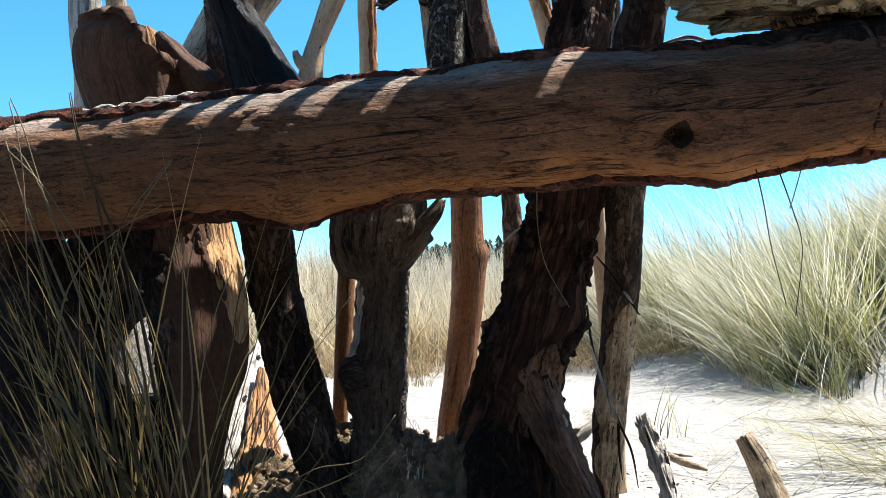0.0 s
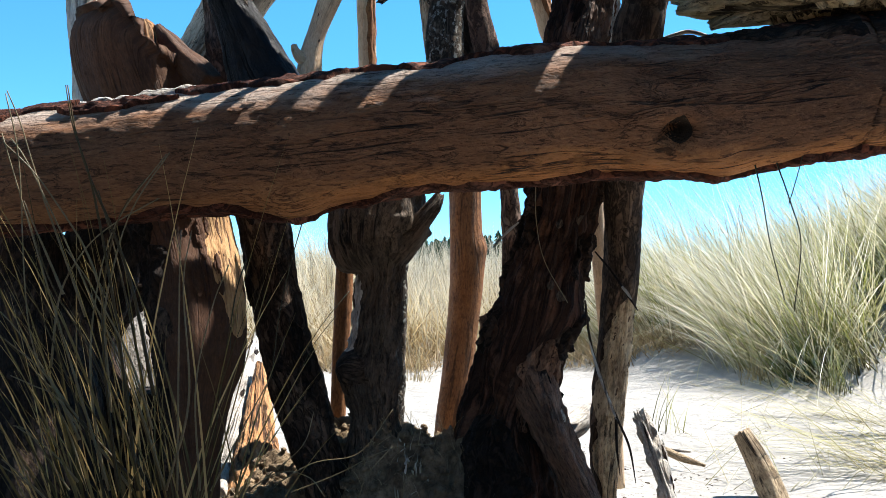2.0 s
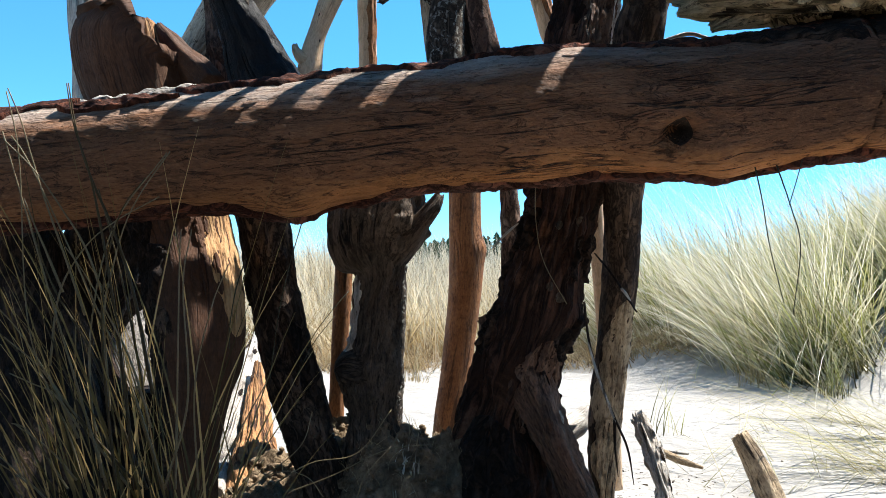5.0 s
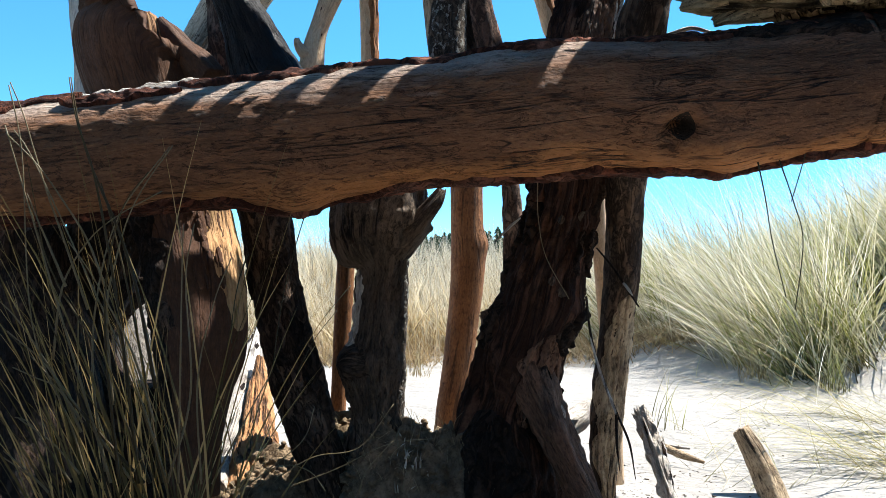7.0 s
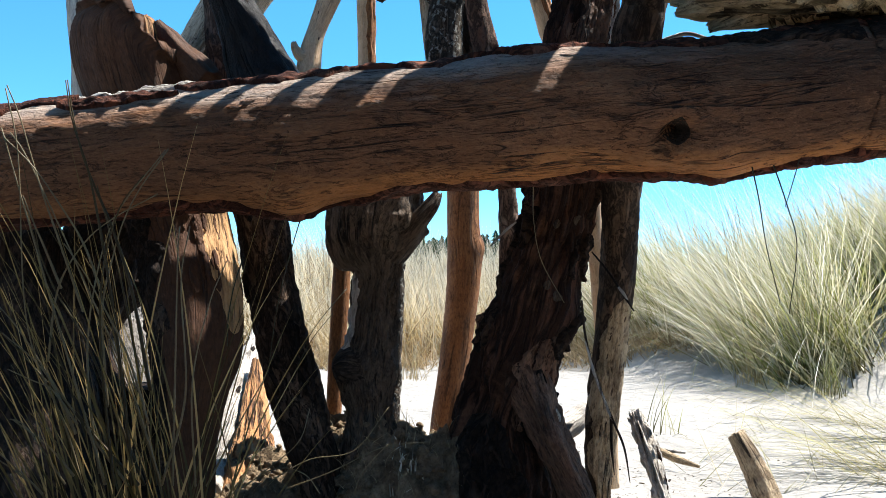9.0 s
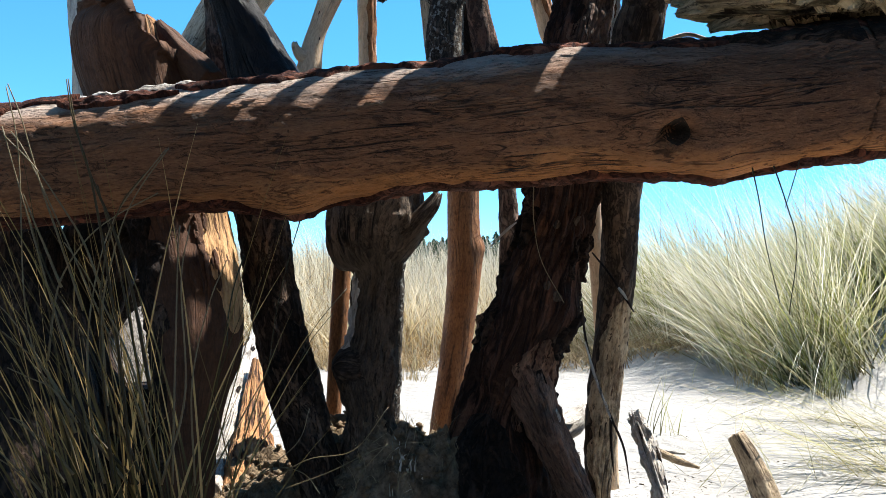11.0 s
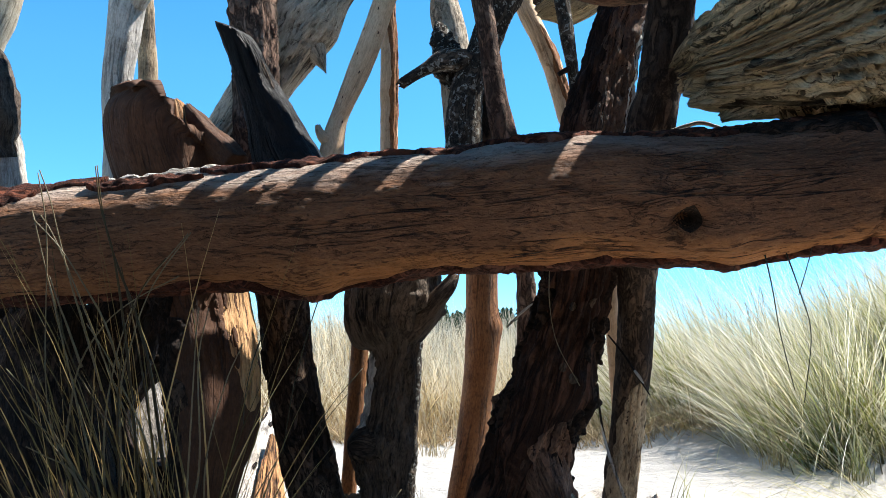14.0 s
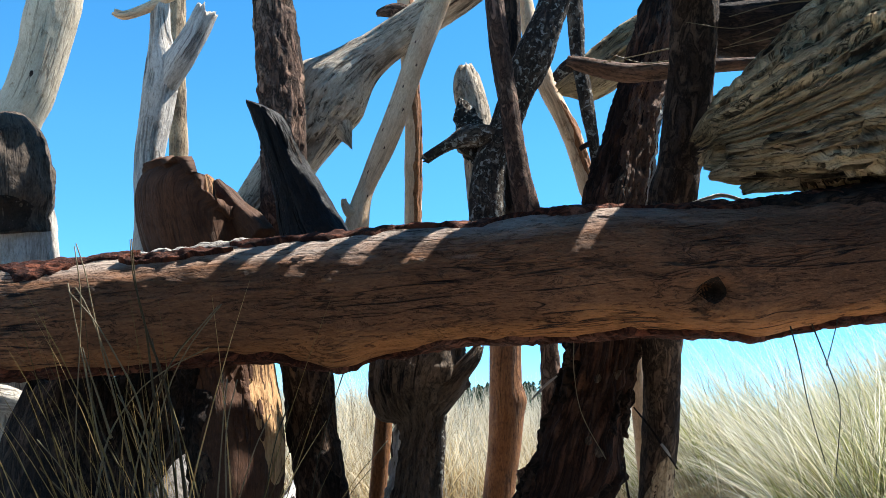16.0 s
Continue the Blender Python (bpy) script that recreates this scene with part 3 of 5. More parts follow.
    for i in range(24):
        s, t = rng.uniform(0.12, 0.78), rng.uniform(-70, -5)
        w, h = rng.uniform(0.004, 0.012), rng.uniform(3, 9)
        part("bark_flake", limb.patch("bark_flake", BEAM, s, s + w, t, t + h, rng.uniform(0.0015, 0.0035), 100 + i, 0.8, 0.003, 8, 0.004), beam)
    return beam, limb


BEAM_OB, BEAM_LIMB = crossbeam()


# ---- posts and trunks behind the beam ----
def posts():
    rng0 = random.Random(77)
    up = "posts behind the beam"
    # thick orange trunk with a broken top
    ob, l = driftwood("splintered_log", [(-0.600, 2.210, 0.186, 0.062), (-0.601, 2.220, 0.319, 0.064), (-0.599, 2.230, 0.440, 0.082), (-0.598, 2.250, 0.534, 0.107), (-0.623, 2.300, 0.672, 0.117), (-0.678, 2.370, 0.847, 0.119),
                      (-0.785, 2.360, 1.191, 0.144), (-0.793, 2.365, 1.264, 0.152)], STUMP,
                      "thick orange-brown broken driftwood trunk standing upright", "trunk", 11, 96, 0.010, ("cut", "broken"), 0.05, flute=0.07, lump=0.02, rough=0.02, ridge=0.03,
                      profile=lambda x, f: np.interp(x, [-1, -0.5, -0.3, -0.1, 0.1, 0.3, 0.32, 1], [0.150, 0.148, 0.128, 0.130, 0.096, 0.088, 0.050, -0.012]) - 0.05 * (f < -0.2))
    arm("splinter", [(-0.790, 2.340, 1.294, 0.026), (-0.799, 2.360, 1.351, 0.024), (-0.818, 2.380, 1.392, 0.016), (-0.829, 2.390, 1.413, 0.006)], SPLIT, ob, "sunlit orange splinter", 13, 28, 0.006, ("cut", "broken"), 0.6, flute=0.25, ridge=0.3)
    arm("splinter", [(-0.744, 2.330, 1.280, 0.030), (-0.754, 2.350, 1.332, 0.026), (-0.771, 2.370, 1.378, 0.018), (-0.786, 2.380, 1.404, 0.006)], SPLIT, ob, "sunlit orange splinter", 14, 28, 0.006, ("cut", "broken"), 0.6, flute=0.25, ridge=0.3)
    arm("rim", [(-0.745, 2.360, 1.380, 0.010), (-0.714, 2.340, 1.338, 0.026), (-0.672, 2.320, 1.286, 0.034), (-0.626, 2.300, 1.242, 0.040), (-0.587, 2.280, 1.200, 0.040)], STUMP, ob, "dark broken rim", 15, 32, 0.006, ("broken", "cut"), 0.4, flute=0.15, ridge=0.1, lump=0.08)
    part("pale_strip", l.patch("pale_strip", MOTTLEDTAN, 0.70, 0.93, -84, -56, 0.003, 32, 0.3, 0.006, 20, 0.04), ob, "pale tan strip down the edge")
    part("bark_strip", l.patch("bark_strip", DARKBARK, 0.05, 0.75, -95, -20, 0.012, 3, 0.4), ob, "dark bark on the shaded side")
    # gold puts the trunk's sunlit right side into the colour
    part("bare_wood", l.patch("bare_wood", GOLD, 0.33, 0.78, 30, 120, 0.002, 31, 0.5, 0.006, 40, 0.22), ob, "bare wood where the bark has split away, sun's gold painted in")
    flake = random.Random(12)
    for i in range(22):
        s, t = flake.uniform(0.40, 0.72), flake.uniform(15, 60)
        part("bark_flake", l.patch("bark_flake", STUMP, s, s + flake.uniform(0.02, 0.09), t, t + flake.uniform(4, 11), flake.uniform(0.004, 0.008), 650 + i, 0.8, 0.004, 10, 0.02), ob, "strip of dark bark left on the bare wood")

    # bleached root end and orange splintered base beside it
    ob, l = driftwood("bleached_stub", [(-0.623, 2.500, 0.129, 0.026), (-0.646, 2.680, 0.193, 0.024), (-0.663, 2.850, 0.272, 0.035), (-0.686, 3.030, 0.337, 0.038), (-0.699, 3.220, 0.412, 0.040), (-0.721, 3.400, 0.469, 0.027), (-0.748, 3.550, 0.513, 0.013)], GREY,
              "short bleached grey driftwood stub beside the thick trunk", "driftwood", 16, 32, 0.012, ("cut", "broken"), 0.4, flute=0.15, lump=0.1)
    for s, t, w in ((0.22, -55, 0.16), (0.48, -38, 0.12), (0.62, -50, 0.16), (0.44, 40, 0.05), (0.72, 42, 0.05), (0.80, -30, 0.10)):
        part("bark_patch", l.patch("bark_patch", DARKBARK, s, s + w, t - 14, t + 14, 0.003, int(600 + 90 * s), 0.9, 0.003, 14, 0.02), ob, "dark bark left on the bleached wood")
    driftwood("splintered_stub", [(-0.525, 2.550, 0.102, 0.078), (-0.555, 2.680, 0.185, 0.063), (-0.581, 2.800, 0.263, 0.044), (-0.612, 2.950, 0.347, 0.029), (-0.643, 3.100, 0.433, 0.012)], SPLIT,
              "orange splintered driftwood stub standing in the sand", "driftwood", 17, 56, 0.006, ("cut", "broken"), 0.5, flute=0.25, ridge=0.25, rough=0.1)

    # forked silver post and a straight one behind it
    ob, l = driftwood("forked_post", [(-1.097, 2.750, 0.053, 0.051), (-1.082, 2.700, 0.733, 0.047), (-1.040, 2.620, 1.231, 0.041), (-1.057, 2.620, 1.491, 0.044), (-1.048, 2.620, 1.676, 0.052),
                      (-1.039, 2.620, 1.827, 0.054), (-1.056, 2.620, 1.943, 0.034), (-1.073, 2.620, 2.140, 0.029)], GREY, "silver-grey forked driftwood post with a broken fork", "post", 18, 40, 0.013,
                      top=2.45, flute=0.08, group=up)
    arm("fork", [(-1.026, 2.610, 1.766, 0.039), (-0.978, 2.600, 1.849, 0.043), (-0.935, 2.600, 1.933, 0.039), (-0.906, 2.600, 2.006, 0.036)], GREY, ob, "bleached broken fork", 19, 28, 0.01, ("cut", "broken"), 0.35)
    driftwood("straight_post", [(-1.145, 2.950, 0.004, 0.033), (-1.094, 2.900, 0.733, 0.033), (-1.053, 2.850, 1.519, 0.032), (-1.072, 2.850, 1.759, 0.033), (-1.098, 2.850, 2.007, 0.035), (-1.119, 2.850, 2.306, 0.034)], MOTTLEDTAN,
              "straight tan driftwood pole", "post", 20, 28, 0.013, top=2.45, group=up)
    driftwood("broken_twig", [(-0.984, 2.620, 2.103, 0.016), (-1.073, 2.600, 2.035, 0.016), (-1.154, 2.580, 1.989, 0.014), (-1.195, 2.580, 1.997, 0.013)], TAN, "short broken grey twig caught in the fork", "twig", 21, 14, 0.008, ("cut", "broken"))

    # pale curved trunk and the rounded hollow stump in front of it
    ob, l = driftwood("curved_trunk", [(-1.509, 2.750, 0.896, 0.098), (-1.702, 2.900, 1.368, 0.097), (-1.647, 2.850, 1.687, 0.087), (-1.604, 2.850, 1.821, 0.086), (-1.572, 2.850, 1.967, 0.085), (-1.560, 2.850, 2.074, 0.088), (-1.547, 2.850, 2.181, 0.088), (-1.542, 2.850, 2.290, 0.087)],
              SMOOTHPALE, "pale curved driftwood trunk leaning outwards", "trunk", 22, 44, 0.014, top=2.45, flute=0.05, group=up)
    part("knot", l.patch("knot", DARKBARK, 0.712, 0.728, 16, 27, 0.004, 8, 0.7, 0.003, 10, 0.01), ob, "small dark knot")
    ob, l = driftwood("hollow_stump", [(-1.391, 2.620, 0.463, 0.165), (-1.421, 2.580, 0.953, 0.151), (-1.429, 2.550, 1.220, 0.140), (-1.435, 2.550, 1.283, 0.136), (-1.444, 2.550, 1.336, 0.123)],
                      GREY, "rounded grey driftwood stump with a dark hollow", "stump", 23, 56, 0.010, ("cut", "broken"), 0.35, flute=0.08, lump=0.05, rough=0.05)
    head, hl = arm("rotten_head", [(-1.403, 2.500, 1.255, 0.107), (-1.408, 2.490, 1.304, 0.112), (-1.414, 2.490, 1.364, 0.118), (-1.426, 2.490, 1.452, 0.117), (-1.446, 2.500, 1.534, 0.104), (-1.458, 2.500, 1.588, 0.079), (-1.467, 2.500, 1.618, 0.046), (-1.470, 2.500, 1.629, 0.021)], GNARLED, ob, "dark rounded weathered head over the hollow", 7, 64, 0.006,
                  flute=0.05, lump=0.07, rough=0.10, knots=[(0.12, 10, -0.030, 0.03, 80), (0.62, 30, -0.012, 0.03, 25)])
    # dark material paints the recess's shade below the head
    part("hollow", hl.patch("hollow", HOLLOW, 0.0, 0.24, -85, 60, 0.003, 4, 0.35, 0.006, 30, 0.04), head, "hollow with its deep shade painted dark")

    # dark trunk with rusty bark, the charred horn against it
    ob, l = driftwood("bark_trunk", [(-0.285, 2.360, 0.093, 0.060), (-0.304, 2.370, 0.191, 0.056), (-0.341, 2.400, 0.295, 0.064), (-0.393, 2.440, 0.438, 0.071), (-0.445, 2.470, 0.618, 0.068), (-0.482, 2.490, 0.804, 0.067), (-0.567, 2.500, 1.288, 0.070), (-0.595, 2.510, 1.461, 0.062), (-0.618, 2.530, 1.643, 0.063), (-0.648, 2.550, 1.833, 0.064), (-0.680, 2.560, 2.026, 0.058)], BROWNBARK, "dark upright driftwood trunk with rough rusty bark", "trunk", 24, 52, 0.010,
              top=2.45, flute=0.06, lump=0.04, rough=0.10, group=up)
    part("rusty_bark", l.patch("rusty_bark", RUSTBARK, 0.56, 1.0, -100, 100, 0.003, 410, 0.15, 0.008, 40, 0.05), ob, "rusty flaking upper bark")
    rng = random.Random(18)
    for i in range(22):
        s, t = rng.uniform(0.05, 0.9), rng.uniform(-95, 80)
        part("bark_plate", l.patch("bark_plate", RUSTBARK if s > 0.6 else DARKBARK, s, s + rng.uniform(0.02, 0.05), t, t + rng.uniform(14, 30), rng.uniform(0.005, 0.011), 400 + i, 0.6, 0.005, 10, 0.015), ob, "raised bark plate")
    ob, l = driftwood("charred_branch", [(-0.411, 2.200, 1.163, 0.088), (-0.441, 2.200, 1.221, 0.081), (-0.472, 2.190, 1.303, 0.064), (-0.507, 2.180, 1.380, 0.050), (-0.535, 2.170, 1.452, 0.044), (-0.558, 2.160, 1.502, 0.037), (-0.574, 2.150, 1.528, 0.028)], CHAR,
                      "black charred branch with a slanting pointed end", "branch", 25, 48, 0.008, ("cut", "cut"), flute=0.05, lump=0.02, rough=0.05, ridge=0.10,
                      profile=lambda x, f: -0.034 * x - 0.004)
    # grey streak paints the sun's highlight on the char
    part("scuff", l.patch("scuff", GNARLED, 0.52, 0.74, 38, 60, 0.0015, 5, 0.6, 0.004, 10, 0.08), ob, "grey streak painted as a sun highlight")

    # broad weathered slab rising to the right
    ob, l = driftwood("weathered_slab", [(-0.822, 2.720, 1.118, 0.074), (-0.769, 2.720, 1.317, 0.077), (-0.644, 2.720, 1.541, 0.087), (-0.564, 2.720, 1.689, 0.109), (-0.506, 2.720, 1.783, 0.117), (-0.435, 2.720, 1.866, 0.083), (-0.360, 2.720, 1.928, 0.066), (-0.237, 2.720, 2.022, 0.061), (-0.127, 2.720, 2.101, 0.061), (0.019, 2.720, 2.220, 0.063)],
                      PALE, "broad weathered pale driftwood trunk leaning across the posts", "trunk", 26, 56, 0.012, flute=0.06, lump=0.05, ridge=0.08, knots=[(0.52, -95, 0.03, 0.05, 40)])
    arm("spur", [(-0.498, 2.700, 1.695, 0.061), (-0.462, 2.700, 1.638, 0.031), (-0.446, 2.700, 1.610, 0.014), (-0.434, 2.700, 1.584, 0.002)], PALE, ob, "short broken spur", 27, 20, 0.008, ("cut", "broken"), 0.4)

    # pale leaning pole with a knob
    ob, l = driftwood("leaning_pole", [(-0.399, 2.580, 1.205, 0.035), (-0.387, 2.580, 1.299, 0.036), (-0.378, 2.580, 1.368, 0.031), (-0.361, 2.580, 1.429, 0.027), (-0.313, 2.580, 1.555, 0.034), (-0.277, 2.580, 1.657, 0.034), (-0.241, 2.580, 1.779, 0.033), (-0.201, 2.580, 1.905, 0.035), (-0.158, 2.580, 2.031, 0.035)],
                      TAN, "smooth pale leaning driftwood pole with a stubby knob", "pole", 28, 36, 0.012, top=2.45, flute=0.02, lump=0.02, rough=0.015, group=up)
    arm("knob", [(-0.378, 2.570, 1.336, 0.018), (-0.403, 2.560, 1.344, 0.018), (-0.420, 2.560, 1.365, 0.012), (-0.425, 2.560, 1.382, 0.008)], TAN, ob, "broken side shoot", 29, 20, 0.005, ("cut", "broken"), 0.3, DARKBARK)

    for s, t, w in ((0.40, 12, 9), (0.46, -30, 7), (0.55, 30, 8), (0.63, -8, 7), (0.30, -18, 9), (0.72, 20, 8), (0.22, 34, 8), (0.80, -25, 7)):
        part("knot", l.patch("knot", RUSTBARK, s, s + 0.012, t, t + w, 0.003, int(900 + 100 * s), 0.6, 0.002, 8, 0.004), ob, "small dark knot")

    # thin tan pole with a twisted head
    ob, l = driftwood("thin_pole", [(-0.219, 2.850, 0.607, 0.032), (-0.232, 2.820, 1.063, 0.032), (-0.242, 2.800, 1.367, 0.027), (-0.248, 2.800, 1.643, 0.028), (-0.258, 2.800, 1.799, 0.025), (-0.276, 2.800, 1.939, 0.026), (-0.285, 2.800, 2.081, 0.031), (-0.294, 2.800, 2.184, 0.029)],
                      TAN, "thin tan driftwood pole with a twisted knot", "pole", 30, 28, 0.011, top=2.45, flute=0.06, lump=0.06, group=up)
    arm("twisted_knot", [(-0.249, 2.760, 2.037, 0.017), (-0.288, 2.750, 2.073, 0.028), (-0.336, 2.750, 2.078, 0.023), (-0.377, 2.750, 2.070, 0.011)], RUSTBARK, ob, "dark twisted knot", 31, 18, 0.006, ("broken", "broken"), 0.4, flute=0.2, lump=0.2)

    part("bark_strip", l.patch("bark_strip", BROWN, 0.30, 0.98, 8, 85, 0.003, 311, 0.5), ob, "brown bark strip")

    # mottled dark branch with its side stub
    ob, l = driftwood("mottled_branch", [(0.008, 2.470, 1.173, 0.055), (0.003, 2.470, 1.302, 0.053), (0.008, 2.470, 1.451, 0.048), (0.038, 2.470, 1.536, 0.044), (0.065, 2.470, 1.621, 0.042), (0.096, 2.470, 1.707, 0.047), (0.132, 2.470, 1.794, 0.053), (0.166, 2.470, 1.882, 0.049), (0.195, 2.470, 1.972, 0.043)],
                      MOTTLED, "dark lichen-mottled branch leaning to one side", "branch", 32, 36, 0.010, top=2.45, flute=0.06, lump=0.05, rough=0.06)
    arm("side_stub", [(0.022, 2.460, 1.549, 0.029), (-0.027, 2.450, 1.546, 0.036), (-0.064, 2.450, 1.539, 0.029), (-0.099, 2.450, 1.522, 0.019), (-0.139, 2.450, 1.499, 0.016), (-0.175, 2.450, 1.475, 0.016)], MOTTLED, ob, "dark broken side stub", 33, 22, 0.008,
        ("cut", "broken"), 0.5, lump=0.12)
    arm("collar", [(-0.088, 2.600, 1.712, 0.005), (-0.075, 2.580, 1.670, 0.024), (-0.053, 2.560, 1.604, 0.042), (-0.033, 2.520, 1.531, 0.038), (-0.019, 2.500, 1.481, 0.015)], MOTTLED, ob, "", 34, 30, 0.006, lump=0.28, rough=0.35, flute=0.2)

    # pale pointed post
    driftwood("pointed_post", [(0.003, 2.620, 1.200, 0.038), (-0.022, 2.700, 1.464, 0.044), (-0.034, 2.700, 1.611, 0.050), (-0.048, 2.700, 1.704, 0.052), (-0.065, 2.700, 1.780, 0.049), (-0.073, 2.700, 1.827, 0.040), (-0.075, 2.700, 1.856, 0.023)], PALE,
              "pale rounded driftwood post with a chewed tip", "post", 35, 36, 0.011, ("cut", "broken"), 0.35, flute=0.03, group=up)

    # reddish slim posts in front
    driftwood("slim_post", [(0.150, 2.360, 1.155, 0.039), (0.117, 2.360, 1.293, 0.035), (0.089, 2.360, 1.420, 0.029), (0.065, 2.360, 1.581, 0.027), (0.037, 2.360, 1.747, 0.028), (0.017, 2.360, 1.918, 0.027)], RUSTBARK,
              "slim upright post with dull reddish bark", "post", 36, 28, 0.010, top=2.45, rough=0.05, group=up)
    driftwood("slim_post", [(0.105, 2.580, 0.996, 0.035), (0.075, 2.580, 1.328, 0.035), (0.059, 2.580, 1.519, 0.030), (0.067, 2.580, 1.733, 0.026), (0.073, 2.580, 1.916, 0.024), (0.056, 2.580, 2.162, 0.025)], DARKBARK,
              "slim dark post behind the reddish one", "post", 37, 24, 0.011, top=2.45, rough=0.05, group=up)

    # tan post leaning the other way
    ob, l = driftwood("tan_post", [(0.310, 2.850, 0.888, 0.033), (0.349, 2.850, 1.374, 0.029), (0.319, 2.850, 1.506, 0.031), (0.274, 2.850, 1.660, 0.030), (0.232, 2.850, 1.758, 0.029), (0.187, 2.850, 1.857, 0.031), (0.139, 2.850, 2.019, 0.031), (0.111, 2.850, 2.164, 0.027)], TAN,
                      "tan driftwood post with strips of brown bark", "post", 38, 28, 0.011, top=2.45, flute=0.06, group=up)
    part("bark_strip", l.patch("bark_strip", BROWN, 0.35, 0.7, 0, 60, 0.004, 6, 0.5), ob, "brown bark strip")
    ob, l = driftwood("dark_sapling", [(0.333, 2.620, 1.444, 0.014), (0.318, 2.600, 1.561, 0.016), (0.301, 2.600, 1.668, 0.021), (0.287, 2.600, 1.758, 0.022), (0.271, 2.600, 1.850, 0.023), (0.266, 2.600, 1.942, 0.025), (0.262, 2.600, 2.036, 0.025)], MOTTLED,
                      "thin dark mottled sapling stem", "branch", 39, 20, 0.010, top=2.45, rough=0.06)
    arm("twig_stub", [(0.316, 2.600, 1.575, 0.010), (0.290, 2.580, 1.558, 0.008), (0.274, 2.580, 1.547, 0.007)], DARKBARK, ob, "", 40, 10, 0.005)

    # pale round log behind, and the level pole before it
    driftwood("roof_log", [(0.227, 2.750, 1.798, 0.022), (0.260, 2.750, 1.817, 0.045), (0.332, 2.750, 1.848, 0.066), (0.460, 2.750, 1.952, 0.074), (0.587, 2.750, 2.019, 0.080), (0.734, 2.750, 2.107, 0.085), (0.881, 2.750, 2.194, 0.085)], WEATHER,
              "pale sunlit driftwood log lying against the posts", "log", 41, 72, 0.008, ("broken", "cut"), 0.3, flute=0.1, ridge=0.16, rough=0.06)
    ob, l = driftwood("level_pole", [(0.216, 2.280, 1.699, 0.015), (0.257, 2.280, 1.689, 0.021), (0.361, 2.280, 1.666, 0.026), (0.450, 2.280, 1.668, 0.024), (0.613, 2.280, 1.684, 0.018), (0.759, 2.280, 1.692, 0.017)], LEGWOOD,
                      "smooth brown driftwood pole wedged level between trunks", "pole", 42, 26, 0.010, flute=0.02, lump=0.02)
    arm("twig_fork", [(0.242, 2.280, 1.699, 0.020), (0.213, 2.300, 1.685, 0.018), (0.189, 2.320, 1.667, 0.014)], MOTTLED, ob, "forked stub", 43, 14, 0.007, ("cut", "broken"))

    # great dark leaning trunk
    ob, l = driftwood("great_trunk", [(0.165, 2.440, 0.070, 0.174), (0.152, 2.450, 0.215, 0.144), (0.149, 2.460, 0.347, 0.115), (0.199, 2.440, 0.514, 0.114), (0.245, 2.420, 0.663, 0.104), (0.283, 2.410, 0.811, 0.092), (0.313, 2.400, 0.952, 0.096), (0.324, 2.400, 1.164, 0.099), (0.354, 2.400, 1.321, 0.091), (0.386, 2.420, 1.466, 0.078), (0.418, 2.440, 1.607, 0.070), (0.445, 2.460, 1.699, 0.065), (0.495, 2.480, 1.867, 0.066), (0.534, 2.500, 2.019, 0.063)], HUB,
                      "great dark leaning driftwood trunk with peeling ragged bark", "trunk", 44, 110, 0.008, top=2.45, flute=0.09, lump=0.06, rough=0.16, ridge=0.10,
                      knots=[(0.30, 40, 0.02, 0.06, 40), (0.16, -30, -0.03, 0.08, 30), (0.33, -40, 0.015, 0.08, 25)])
    arm("leg", [(0.180, 2.460, 0.630, 0.085), (0.200, 2.435, 0.530, 0.085), (0.240, 2.380, 0.420, 0.066), (0.284, 2.320, 0.312, 0.047), (0.343, 2.300, 0.191, 0.042), (0.377, 2.280, 0.113, 0.039)], LEGWOOD, ob, "rusty brown side leg", 45, 40, 0.008, flute=0.16, rough=0.12, lump=0.08, ridge=0.12)
    part("rusty_wood", l.patch("rusty_wood", LEGWOOD, 0.13, 0.27, 5, 58, 0.003, 213, 0.6, 0.006, 30, 0.05), ob, "rusty bare wood where the bark has split")
    # bark patch that stands in for the deep shade beside the leg
    part("black_bark", l.patch("black_bark", DARKBARK, 0.02, 0.15, -62, 20, 0.012, 211, 0.4, 0.006, 30, 0.03), ob, "dark bark patch standing for the shaded cavity")
    arm("peeling_bark", [(0.280, 2.340, 0.401, 0.009), (0.294, 2.330, 0.367, 0.016), (0.311, 2.330, 0.317, 0.013), (0.319, 2.330, 0.288, 0.006)], PALE, ob, "pale peeling flake", 212, 16, 0.006, ("broken", "broken"), 0.6, flute=0.3, lump=0.3)
    for i in range(12):
        s, t = rng0.uniform(0.10, 0.42), rng0.uniform(45, 95)
        part("bark_plate", l.patch("bark_plate", DARKBARK, s, s + rng0.uniform(0.02, 0.05), t, t + rng0.uniform(14, 30), rng0.uniform(0.010, 0.020), 220 + i, 0.7, 0.005, 12, 0.015), ob, "loose black bark")
    rng = random.Random(8)
    for i in range(26):
        s, t = rng.uniform(0.10, 0.52), rng.uniform(20, 105)
        part("bark_plate", l.patch("bark_plate", DARKBARK, s, s + rng.uniform(0.02, 0.06), t, t + rng.uniform(12, 26), rng.uniform(0.008, 0.016), 200 + i, 0.6, 0.005, 10, 0.015), ob, "loose black bark")
    for i in range(14):
        s, t = rng.uniform(0.15, 0.5), rng.uniform(-90, -50)
        part("bark_plate", l.patch("bark_plate", DARKBARK, s, s + rng.uniform(0.03, 0.07), t, t + rng.uniform(10, 22), rng.uniform(0.008, 0.016), 240 + i, 0.6, 0.005, 10, 0.015), ob, "loose black bark")
